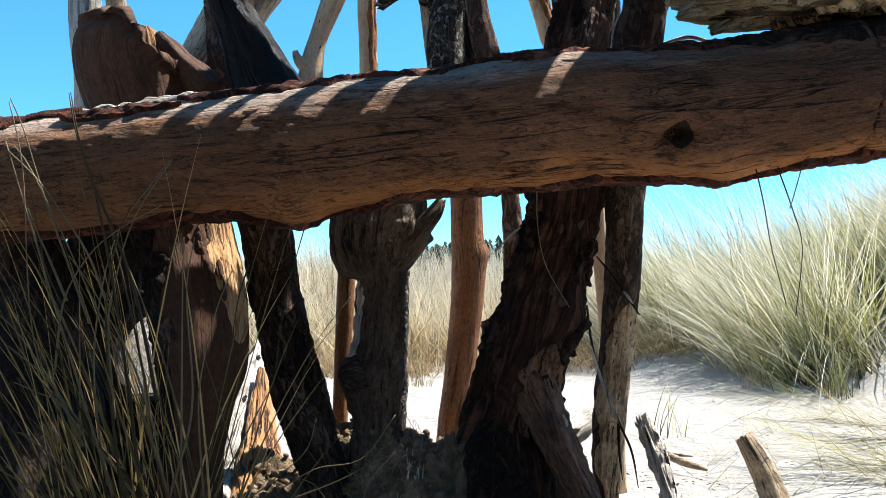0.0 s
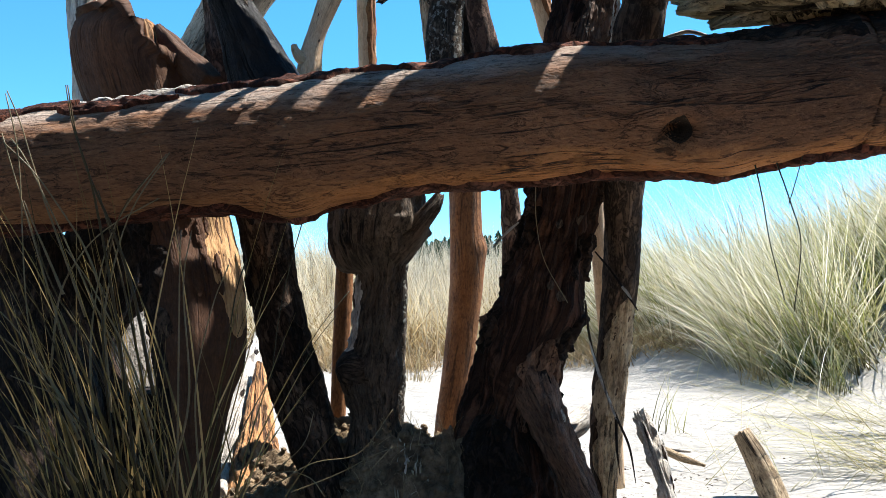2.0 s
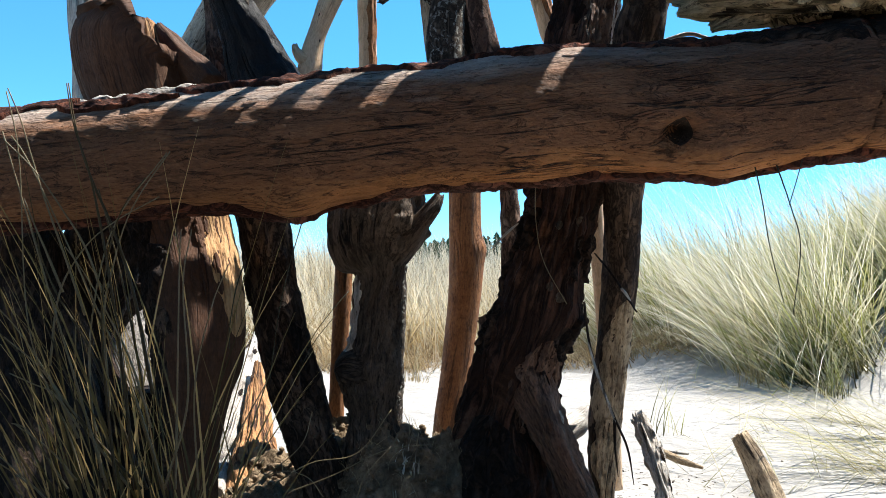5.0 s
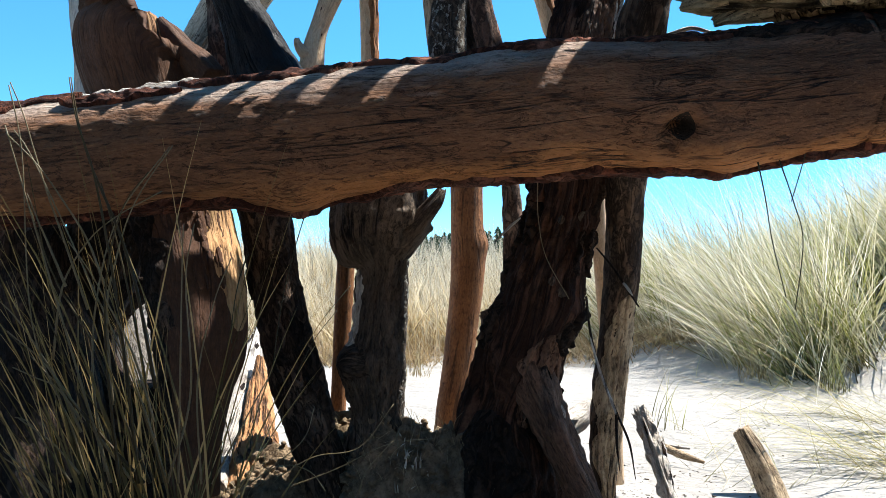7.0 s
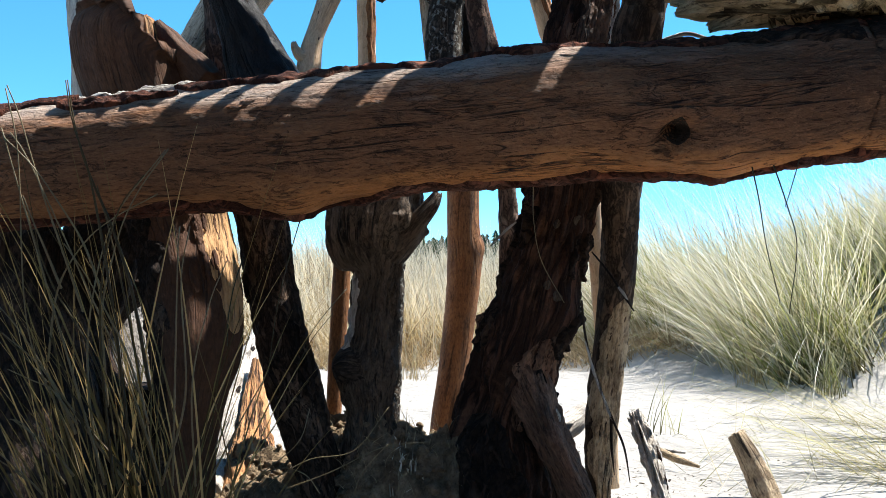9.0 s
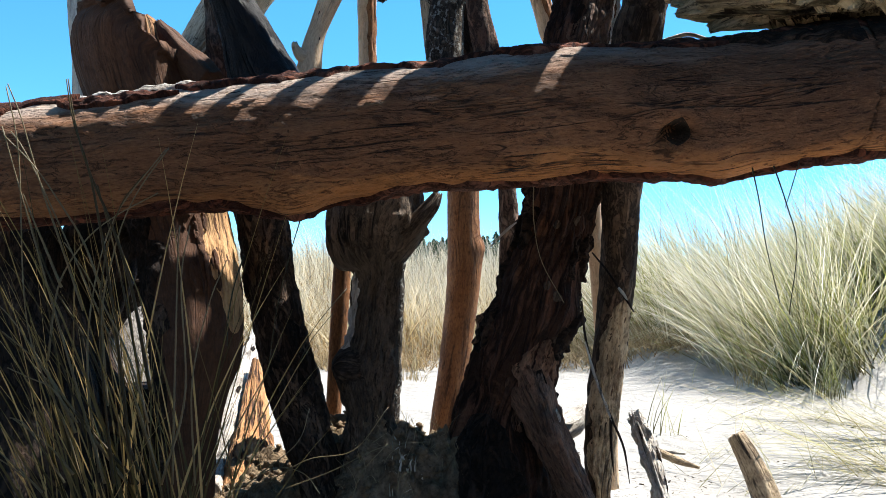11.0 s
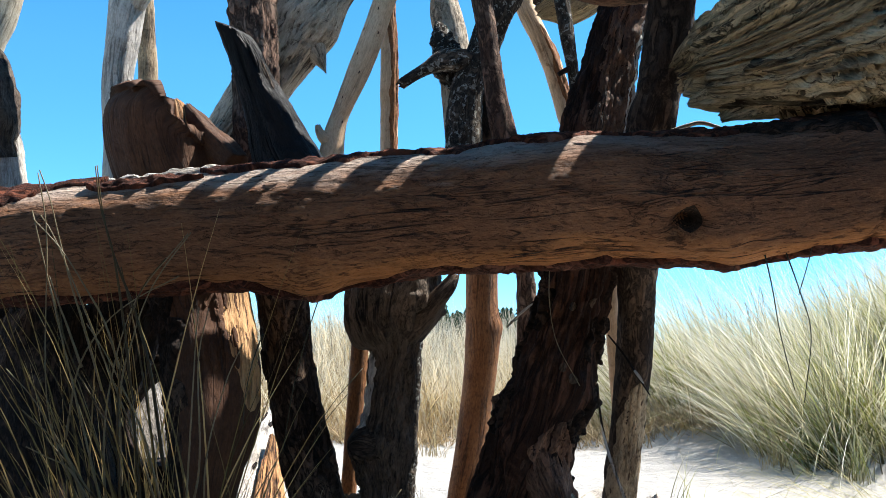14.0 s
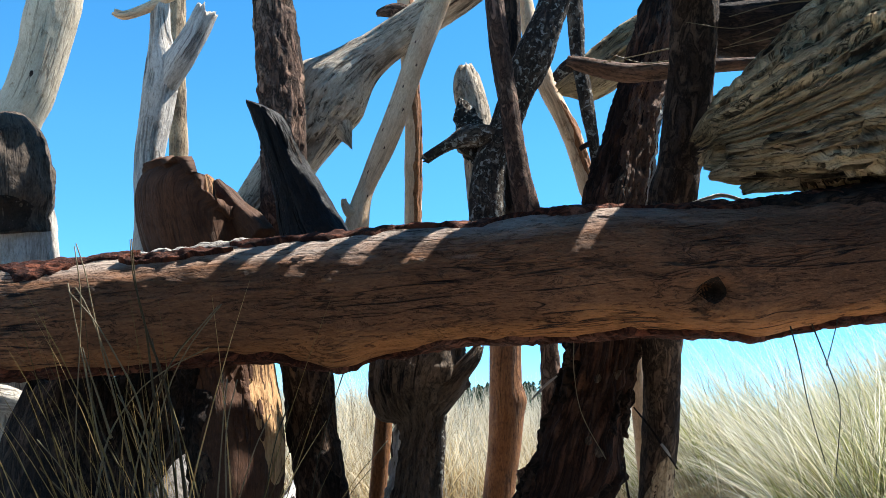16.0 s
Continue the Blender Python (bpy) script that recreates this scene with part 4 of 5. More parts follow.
    for s, t in ((0.408, 0), (0.418, 32), (0.33, 8), (0.32, 24)):
        part("knot", l.patch("knot", GNARLED, s - 0.006, s + 0.006, t - 6, t + 6, 0.006, 280, 0.1, 0.002, 10, 0.004), ob, "small round pale knot")
    part("bleached_strip", l.patch("bleached_strip", GREY, 0.60, 0.84, 52, 80, 0.002, 290, 0.3), ob, "bleached strip of bare wood")
    part("bare_wood", l.patch("bare_wood", LEGWOOD, 0.58, 0.98, -20, 56, 0.004, 291, 0.4), ob, "grey bare wood where the bark has gone")

    # square dark post
    ob, l = driftwood("dark_post", [(0.447, 2.620, 0.028, 0.032), (0.445, 2.600, 0.108, 0.034), (0.446, 2.590, 0.239, 0.043), (0.454, 2.560, 0.400, 0.047), (0.466, 2.530, 0.558, 0.047), (0.475, 2.480, 0.713, 0.050), (0.476, 2.450, 0.802, 0.050), (0.471, 2.380, 0.954, 0.053), (0.469, 2.200, 1.272, 0.060), (0.486, 2.180, 1.369, 0.055), (0.506, 2.150, 1.505, 0.056), (0.516, 2.120, 1.641, 0.057), (0.525, 2.110, 1.787, 0.057)], BROWNBARK,
                      "dark driftwood post, bark above and bare wood below", "post", 46, 40, 0.011, top=2.45, flute=0.08, rough=0.06, group=up)
    part("bare_wood", l.patch("bare_wood", MOTTLEDTAN, 0.02, 0.36, -60, 100, 0.003, 300, 0.25, 0.008, 26, 0.1), ob, "bare tan lower wood")
    driftwood("backing_post", [(0.535, 2.950, 0.056, 0.029), (0.521, 2.930, 0.363, 0.029), (0.499, 2.910, 0.650, 0.029), (0.481, 2.900, 0.847, 0.027), (0.476, 2.900, 1.027, 0.023)], TAN, "thin tan post behind the dark one", "post", 47, 20, 0.012, group=up)

    # gnarled post under the beam
    ob, l = driftwood("gnarled_post", [(-0.185, 2.440, 0.129, 0.099), (-0.184, 2.440, 0.277, 0.072), (-0.184, 2.440, 0.381, 0.063), (-0.190, 2.440, 0.471, 0.077), (-0.183, 2.440, 0.560, 0.066), (-0.174, 2.440, 0.666, 0.065), (-0.170, 2.440, 0.735, 0.068),
                      (-0.179, 2.440, 0.783, 0.115), (-0.182, 2.440, 0.839, 0.136), (-0.170, 2.440, 0.899, 0.139), (-0.148, 2.440, 0.983, 0.100), (-0.148, 2.440, 1.044, 0.091)], GNARLED,
                      "gnarled grey driftwood post with a swollen head", "post", 48, 96, 0.006, flute=0.07, lump=0.10, rough=0.16, ridge=0.02, group=up)
    arm("burl", [(-0.194, 2.430, 0.482, 0.050), (-0.231, 2.395, 0.485, 0.050), (-0.255, 2.375, 0.487, 0.042), (-0.270, 2.367, 0.488, 0.027), (-0.276, 2.364, 0.488, 0.008)], BURR, ob, "round side burl", 49, 44, 0.004, ("cut", "cut"), 0.1, DARKBARK, lump=0.06, rough=0.12)
    arm("spur", [(-0.131, 2.400, 0.785, 0.045), (-0.088, 2.380, 0.828, 0.038), (-0.052, 2.370, 0.871, 0.026), (-0.022, 2.370, 0.909, 0.021), (-0.010, 2.370, 0.933, 0.012)], GNARLED, ob, "curved pointed spur", 50, 36, 0.005, ("cut", "broken"), 0.6, flute=0.25, ridge=0.2, lump=0.1)
    part("bleached_face", l.patch("bleached_face", GREY, 0.40, 0.66, -80, -42, 0.005, 310, 0.35), ob, "pale bare strip")
    driftwood("thin_post", [(-0.333, 2.750, 0.220, 0.024), (-0.323, 2.750, 0.422, 0.024), (-0.312, 2.750, 0.625, 0.026), (-0.305, 2.750, 0.796, 0.027), (-0.297, 2.750, 0.932, 0.027)], BROWN, "thin brown post behind the gnarled one", "post", 51, 22, 0.012, group=up)
    driftwood("backing_post", [(-0.153, 2.700, 0.229, 0.028), (-0.149, 2.700, 0.460, 0.027), (-0.141, 2.700, 0.659, 0.025), (-0.140, 2.700, 0.826, 0.027)], MOTTLED, "rough grey post close behind the gnarled one", "post", 52, 22, 0.010, rough=0.15, group=up)

    # tan post with a bump, thin one beside it
    driftwood("knobbed_post", [(-0.023, 3.080, 0.046, 0.045), (0.004, 3.080, 0.233, 0.049), (0.035, 3.080, 0.460, 0.051), (0.057, 3.080, 0.649, 0.055), (0.066, 3.080, 0.792, 0.059), (0.061, 3.080, 0.878, 0.055), (0.060, 3.080, 1.032, 0.054), (0.069, 3.080, 1.224, 0.052)], BROWN,
              "smooth warm brown driftwood post with a small knob", "post", 53, 40, 0.012, flute=0.02, lump=0.02, rough=0.015, knots=[(0.66, 80, 0.010, 0.03, 35)], group=up)
    driftwood("thin_post", [(0.184, 2.750, 0.521, 0.024), (0.203, 2.950, 0.688, 0.029), (0.208, 2.950, 0.870, 0.033), (0.200, 2.950, 0.999, 0.031), (0.193, 2.950, 1.164, 0.031)], RUSTBARK, "thin post with half its bark gone", "post", 54, 22, 0.012, rough=0.08, group=up)


posts()


# ---- the great weathered end that lies on the beam ----
def slab():
    pts = [(0.511, 1.970, 1.358, 0.046), (0.544, 1.960, 1.370, 0.083), (0.596, 1.930, 1.382, 0.117), (0.677, 1.910, 1.412, 0.160), (0.796, 1.900, 1.469, 0.204), (0.936, 1.880, 1.541, 0.232), (1.146, 1.860, 1.655, 0.236)]
    ob, l = driftwood("weathered_log_end", pts, WEATHER, "great furrowed grey driftwood log end resting on the beam", "log", 60, 150, 0.007, ("broken", "cut"), 0.5,
                      flute=0.16, lump=0.06, rough=0.10, long=0.5, ridge=0.42, count=9)
    arm("splinter", [(0.674, 1.920, 1.294, 0.049), (0.616, 1.930, 1.273, 0.032), (0.575, 1.940, 1.250, 0.010)], WEATHER, ob, "", 61, 22, 0.008, ("cut", "broken"), 0.4, flute=0.2)
    arm("splinter", [(0.593, 1.930, 1.303, 0.044), (0.547, 1.940, 1.293, 0.030), (0.510, 1.950, 1.286, 0.010)], WEATHER, ob, "", 62, 22, 0.008, ("cut", "broken"), 0.4, flute=0.2)
    rng = random.Random(31)
    for i in range(26):
        s, t = rng.uniform(0.02, 0.6), rng.uniform(-75, 95)
        part("scab", l.patch("scab", WEATHER, s, s + rng.uniform(0.10, 0.30), t, t + rng.uniform(7, 16), rng.uniform(0.010, 0.022), 500 + i, 0.7, 0.006, 12, 0.05), ob)
    driftwood("pale_log", [(0.802, 2.020, 1.257, 0.015), (0.869, 2.030, 1.280, 0.026), (0.967, 2.050, 1.311, 0.039), (1.195, 2.100, 1.348, 0.045)], PALE, "pale driftwood lying behind the weathered log end", "log", 63, 28, 0.012, ("broken", "cut"))
    driftwood("roof_plank", [(0.627, 2.600, 1.958, 0.069), (0.765, 2.550, 1.922, 0.098), (0.913, 2.500, 1.908, 0.115), (1.117, 2.450, 1.917, 0.129), (1.340, 2.400, 1.924, 0.125)], DARKBARK, "dark driftwood slab roofing the shelter", "log", 64, 40, 0.014, flute=0.12)
    # tucked behind the first plank to keep sun off the bank
    driftwood("roof_plank", [(0.632, 2.750, 2.009, 0.084), (0.861, 2.900, 2.086, 0.123), (1.069, 2.850, 2.081, 0.139), (1.339, 2.800, 2.094, 0.147), (1.596, 2.750, 2.098, 0.143)], DARKBARK, "second dark slab added behind the first to shade the bank", "log", 66, 40, 0.014, flute=0.12)
    driftwood("bent_twig", [(0.484, 2.050, 1.247, 0.004), (0.520, 2.050, 1.260, 0.005), (0.557, 2.050, 1.269, 0.005), (0.600, 2.050, 1.258, 0.004)], GREY, "small bent dry twig on top of the beam", "twig", 65, 8, 0.006)


slab()

# ---- shade side: low dark logs, earth and clutter ----
def shade_side():
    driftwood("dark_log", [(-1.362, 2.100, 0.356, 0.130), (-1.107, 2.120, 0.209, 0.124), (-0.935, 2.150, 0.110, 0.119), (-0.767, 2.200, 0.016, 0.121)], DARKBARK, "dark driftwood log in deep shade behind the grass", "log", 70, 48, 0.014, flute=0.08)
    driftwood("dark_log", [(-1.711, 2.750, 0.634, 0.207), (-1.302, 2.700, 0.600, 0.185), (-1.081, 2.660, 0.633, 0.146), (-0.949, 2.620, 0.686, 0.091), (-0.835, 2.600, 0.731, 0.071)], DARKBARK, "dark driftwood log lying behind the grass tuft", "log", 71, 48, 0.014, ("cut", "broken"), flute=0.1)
    # hidden by the beam; added to keep sun off the left corner
    driftwood("dark_log", [(-1.499, 2.280, 1.021, 0.089), (-1.209, 2.280, 1.030, 0.089), (-0.997, 2.260, 1.036, 0.085), (-0.811, 2.240, 1.049, 0.076)], DARKBARK, "unseen dark log added behind the beam to block sun", "log", 77, 32, 0.014, flute=0.08)
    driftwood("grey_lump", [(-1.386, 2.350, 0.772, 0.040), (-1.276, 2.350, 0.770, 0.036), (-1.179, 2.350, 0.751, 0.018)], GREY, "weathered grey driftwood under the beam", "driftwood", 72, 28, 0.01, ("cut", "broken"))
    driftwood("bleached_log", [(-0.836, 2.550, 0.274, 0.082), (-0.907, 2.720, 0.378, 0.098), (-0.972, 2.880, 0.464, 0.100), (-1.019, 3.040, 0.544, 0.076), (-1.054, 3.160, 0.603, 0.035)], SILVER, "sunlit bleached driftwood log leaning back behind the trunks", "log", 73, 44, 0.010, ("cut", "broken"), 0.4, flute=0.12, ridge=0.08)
    # dark slabs added as a stand-in for the shade behind the grass
    driftwood("dark_slab", [(-0.937, 2.200, 0.056, 0.162), (-0.998, 2.220, 0.320, 0.158), (-1.043, 2.250, 0.536, 0.161), (-1.060, 2.280, 0.675, 0.156), (-1.057, 2.300, 0.803, 0.129)], DARKBARK, "broad dark slab added to fill the deep shade", "driftwood", 74, 48, 0.014, ("cut", "broken"), flute=0.1)
    driftwood("dark_slab", [(-0.800, 2.360, 0.092, 0.102), (-0.860, 2.380, 0.319, 0.082), (-0.952, 2.400, 0.523, 0.074), (-0.932, 2.420, 0.731, 0.099), (-0.881, 2.440, 0.944, 0.091)], DARKBARK, "upright dark slab added to fill the deep shade", "driftwood", 75, 40, 0.014, ("cut", "broken"), flute=0.1)
    driftwood("dark_slab", [(-0.806, 2.460, 0.033, 0.125), (-0.807, 2.460, 0.258, 0.115), (-0.816, 2.460, 0.421, 0.111)], DARKBARK, "short dark slab added in place of a shadow edge", "driftwood", 76, 32, 0.014, ("cut", "cut"), flute=0.05)


shade_side()


def bank(x, y):
    """Height of the shaded bank at the feet of the posts."""
    x, y = np.asarray(x, float), np.asarray(y, float)
    z = 0.285 * np.exp(-(np.abs(x + 0.18) / 0.50) ** 4 - ((y - 2.56) / 0.24) ** 2) * (1 - 0.3 * smooth(-0.28, -0.46, x))
    z = z + 0.155 * np.exp(-((x + 0.14) / 0.11) ** 2 - ((y - 2.34) / 0.08) ** 2) + 0.12 * np.exp(-((x - 0.04) / 0.12) ** 2 - ((y - 2.37) / 0.10) ** 2)
    z = z * (1 + 0.22 * fbm(x * 6, y * 6, 5.0, 3)) + z * 0.10 * fbm(x * 26, y * 26, 6.0, 3) + 0.012 * smooth(0.02, 0.1, z) * fbm(x * 70, y * 70, 7.0, 2)
    return lift(x, y) + z - 0.02


def earth_bank():
    xs, ys = np.linspace(-1.0, 0.62, 420), np.linspace(1.75, 3.05, 300)
    X, Y = np.meshgrid(xs, ys)
    v = np.stack([X, Y, bank(X, Y)], -1).reshape(-1, 3)
    k = np.arange((len(ys) - 1) * len(xs)).reshape(-1, len(xs))[:, :-1].ravel()
    f = np.stack([k, k + 1, k + len(xs) + 1, k + len(xs)], -1)
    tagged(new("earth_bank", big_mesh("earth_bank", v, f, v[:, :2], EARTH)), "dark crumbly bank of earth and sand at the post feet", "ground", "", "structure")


earth_bank()


def clods():
    """Sandy clods and crumbs heaped at the feet of the posts."""
    rng = np.random.default_rng(4)
    n = 1500
    x = np.concatenate([rng.normal(-0.18, 0.35, n), rng.normal(-0.03, 0.14, 800), rng.normal(-0.45, 0.12, 250)])
    y = np.concatenate([rng.normal(2.50, 0.24, n), rng.normal(2.92, 0.14, 800), rng.normal(2.8, 0.12, 250)])
    keep = (y > 2.0) & (x > -0.75) & (x < 0.36)
    x, y = x[keep], y[keep]
    r = rng.uniform(0.004, 0.015, len(x)) * rng.choice([0.6, 1, 1.6], len(x), p=[0.5, 0.35, 0.15])
    bm = bmesh.new()
    bmesh.ops.create_icosphere(bm, subdivisions=1, radius=1)
    bv = np.array([v.co for v in bm.verts])
    bf = np.array([[v.index for v in f.verts] for f in bm.faces])
    bm.free()
    V, F = [], []
    for i in range(len(x)):
        k = bv * (1 + 0.35 * fbm(bv[:, 0] * 1.7 + i, bv[:, 1] * 1.7, bv[:, 2] * 1.7, 2))[:, None] * r[i]
        k = k * np.array([1, 1, 0.75]) + (x[i], y[i], float(bank(x[i], y[i])) + 0.2 * r[i])
        F.append(bf + len(V) * len(bv))
        V.append(k)
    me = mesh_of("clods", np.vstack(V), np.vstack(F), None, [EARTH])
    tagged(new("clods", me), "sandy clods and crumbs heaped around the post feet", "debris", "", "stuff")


clods()


def root_hairs():
    """Fine rootlets and dry wisps matted over the shaded bank."""
    rng = np.random.default_rng(14)
    n = 900
    x, y = rng.normal(-0.16, 0.30, n), rng.normal(2.42, 0.16, n)
    keep = (y > 1.95) & (y < 2.75) & (x > -0.75) & (x < 0.36)
    x, y = x[keep], y[keep]
    n = len(x)
    root = np.stack([x, y, bank(x, y) - 0.003], -1)
    v, f, uv = blade_arrays(root, rng.uniform(0.02, 0.085, n), rng.uniform(0.1, 1.4, n), rng.uniform(0, 6.28, n), rng.uniform(-0.4, 1.6, n), rng.uniform(0.0007, 0.0022, n), 5, rng.uniform(-0.6, 0.6, n))
    tagged(new("root_hairs", big_mesh("root_hairs", v, f, uv, STRAW)), "fine dry rootlets matted over the dark bank", "roots", "", "stuff")


root_hairs()


def sunlit_crust():
    """A small pale branching crust on the bank, added to stand for a sunlit spot."""
    rng = np.random.default_rng(19)
    n = 46
    x, y = rng.normal(-0.085, 0.022, n), rng.normal(2.33, 0.02, n)
    root = np.stack([x, y, bank(x, y) - 0.002], -1)
    v, f, uv = blade_arrays(root, rng.uniform(0.015, 0.04, n), rng.uniform(0.0, 1.3, n), rng.uniform(0, 6.28, n), rng.uniform(-0.8, 1.2, n), rng.uniform(0.003, 0.006, n), 4, rng.uniform(-0.6, 0.6, n))
    tagged(new("sunlit_crust", big_mesh("sunlit_crust", v, f, uv, SEED)), "small pale crust added for a sunlit spot on the dark bank", "lichen")


sunlit_crust()


def litter():
    """Bark crumbs and chips strewn on the sand."""
    rng = np.random.default_rng(9)
    n = 3200
    x = np.concatenate([rng.uniform(-1.6, 0.7, n // 4), rng.normal(0.05, 0.22, n // 4), rng.uniform(0.35, 1.1, n // 4), rng.uniform(0.5, 2.4, n // 4) * rng.choice([1, -1], n // 4, p=[0.35, 0.65])])
    y = np.concatenate([rng.uniform(2.7, 4.2, n // 4), 2.75 + np.abs(rng.normal(0, 0.28, n // 4)), 2.3 + np.abs(rng.normal(0, 0.5, n // 4)), 2.2 + 2.6 * rng.uniform(0, 1, n // 4) ** 1.6])
    a, l, w = rng.uniform(0, 6.28, n), 0.004 + 0.024 * rng.uniform(0, 1, n) ** 4, 0.002 + 0.005 * rng.uniform(0, 1, n) ** 3
    z = np.maximum(lift(x, y), bank(x, y))
    V, F = [], []
    box = np.array([(i, j, k) for i in (-.5, .5) for j in (-.5, .5) for k in (0, 1)], float)
    q = np.array([(0, 1, 3, 2), (4, 6, 7, 5), (0, 4, 5, 1), (2, 3, 7, 6), (0, 2, 6, 4), (1, 5, 7, 3)])
    for i in range(n):
        b = box * (l[i], w[i], w[i] * 0.6) * (1 + 0.3 * rng.uniform(-1, 1, (8, 3)))
        c, s = math.cos(a[i]), math.sin(a[i])
        V.append(np.stack([b[:, 0] * c - b[:, 1] * s + x[i], b[:, 0] * s + b[:, 1] * c + y[i], b[:, 2] + z[i] - 0.001], -1))
        F.append(q + 8 * i)
    me = mesh_of("bark_litter", np.vstack(V), np.vstack(F), np.vstack(V)[:, :2], [GNARLED], None, False)
    tagged(new("bark_litter", me), "brown bark chips strewn over the pale sand", "debris", "", "stuff")


litter()


def sticks():
    ob, l = driftwood("short_stake", [(1.068, 2.980, -0.051, 0.045), (1.044, 3.040, 0.052, 0.043), (1.018, 3.080, 0.127, 0.038), (0.987, 3.120, 0.197, 0.029)], MOTTLEDTAN, "short tan driftwood stake leaning out of the sand", "stake", 80, 28, 0.008, ("cut", "broken"), 0.2)
    ob, l = driftwood("split_branch", [(0.624, 2.550, 0.093, 0.022), (0.603, 2.600, 0.182, 0.022), (0.585, 2.660, 0.258, 0.024), (0.565, 2.700, 0.322, 0.021)], GREY, "split bleached branch stuck in the sand", "branch", 81, 36, 0.005, ("cut", "broken"), 0.8, flute=0.35, lump=0.25, rough=0.4, ridge=0.35)
    for s, t in ((0.1, 50), (0.42, 62), (0.7, -20)):
        part("bark_strip", l.patch("bark_strip", DARKBARK, s, s + 0.2, t - 12, t + 12, 0.002, int(300 + 50 * s), 0.7, 0.004, 10, 0.05), ob, "dark bark left on the split side")
    driftwood("flat_stick", [(0.791, 3.500, 0.078, 0.013), (0.864, 3.450, 0.049, 0.015), (0.938, 3.400, 0.030, 0.006)], MOTTLEDTAN, "flat brown stick lying on the sand", "stick", 82, 10, 0.01)
    driftwood("flat_stick", [(0.769, 3.600, 0.068, 0.007), (0.845, 3.550, 0.060, 0.007), (0.911, 3.500, 0.061, 0.004)], GREY, "thin grey stick lying on the sand", "stick", 83, 8, 0.01)
    driftwood("root_chunk", [(0.329, 2.600, 0.293, 0.041), (0.384, 2.650, 0.317, 0.032), (0.424, 2.700, 0.342, 0.015)], GREY, "grey broken root chunk at the post foot", "driftwood", 85, 20, 0.008, ("broken", "broken"), 0.5, lump=0.2)
    ob, l = driftwood("hanging_root", [(0.354, 2.300, 0.665, 0.003), (0.363, 2.280, 0.568, 0.003), (0.387, 2.260, 0.473, 0.003), (0.420, 2.250, 0.385, 0.003), (0.451, 2.250, 0.311, 0.003), (0.466, 2.250, 0.224, 0.001)], DARKBARK,
                      "thin dark root hanging from the great trunk", "root", 86, 10, 0.008, lump=0.1)
    arm("root_tip", [(0.420, 2.250, 0.385, 0.004), (0.421, 2.250, 0.311, 0.003), (0.428, 2.250, 0.243, 0.001)], DARKBARK, ob, "", 87, 8, 0.008)
    # grey patch paints the sunlit stretch of the dark root
    part("bleached_strip", l.patch("bleached_strip", GREY, 0.22, 0.66, -40, 120, 0.002, 4, 0.3, 0.006, 10, 0.1), ob, "pale streak painted for the sun on the root")
    ob, l = driftwood("side_twig", [(0.389, 2.360, 0.788, 0.002), (0.426, 2.340, 0.739, 0.003), (0.453, 2.320, 0.693, 0.003), (0.485, 2.300, 0.639, 0.002)], DARKBARK, "thin dark twig sticking out from the great trunk", "twig", 88, 8, 0.006)
    arm("twig_tip", [(0.450, 2.320, 0.698, 0.003), (0.460, 2.310, 0.684, 0.004), (0.471, 2.310, 0.667, 0.002)], GREY, ob, "white peeled piece", 89, 8, 0.004)
    # grey tone stands for sun whitening this twig
    driftwood("side_twig", [(0.193, 2.340, 0.863, 0.002), (0.171, 2.350, 0.845, 0.004), (0.148, 2.360, 0.823, 0.003), (0.128, 2.370, 0.801, 0.002)], GREY, "fine twig between the posts, painted pale as if sunlit", "twig", 90, 6, 0.006)


sticks()


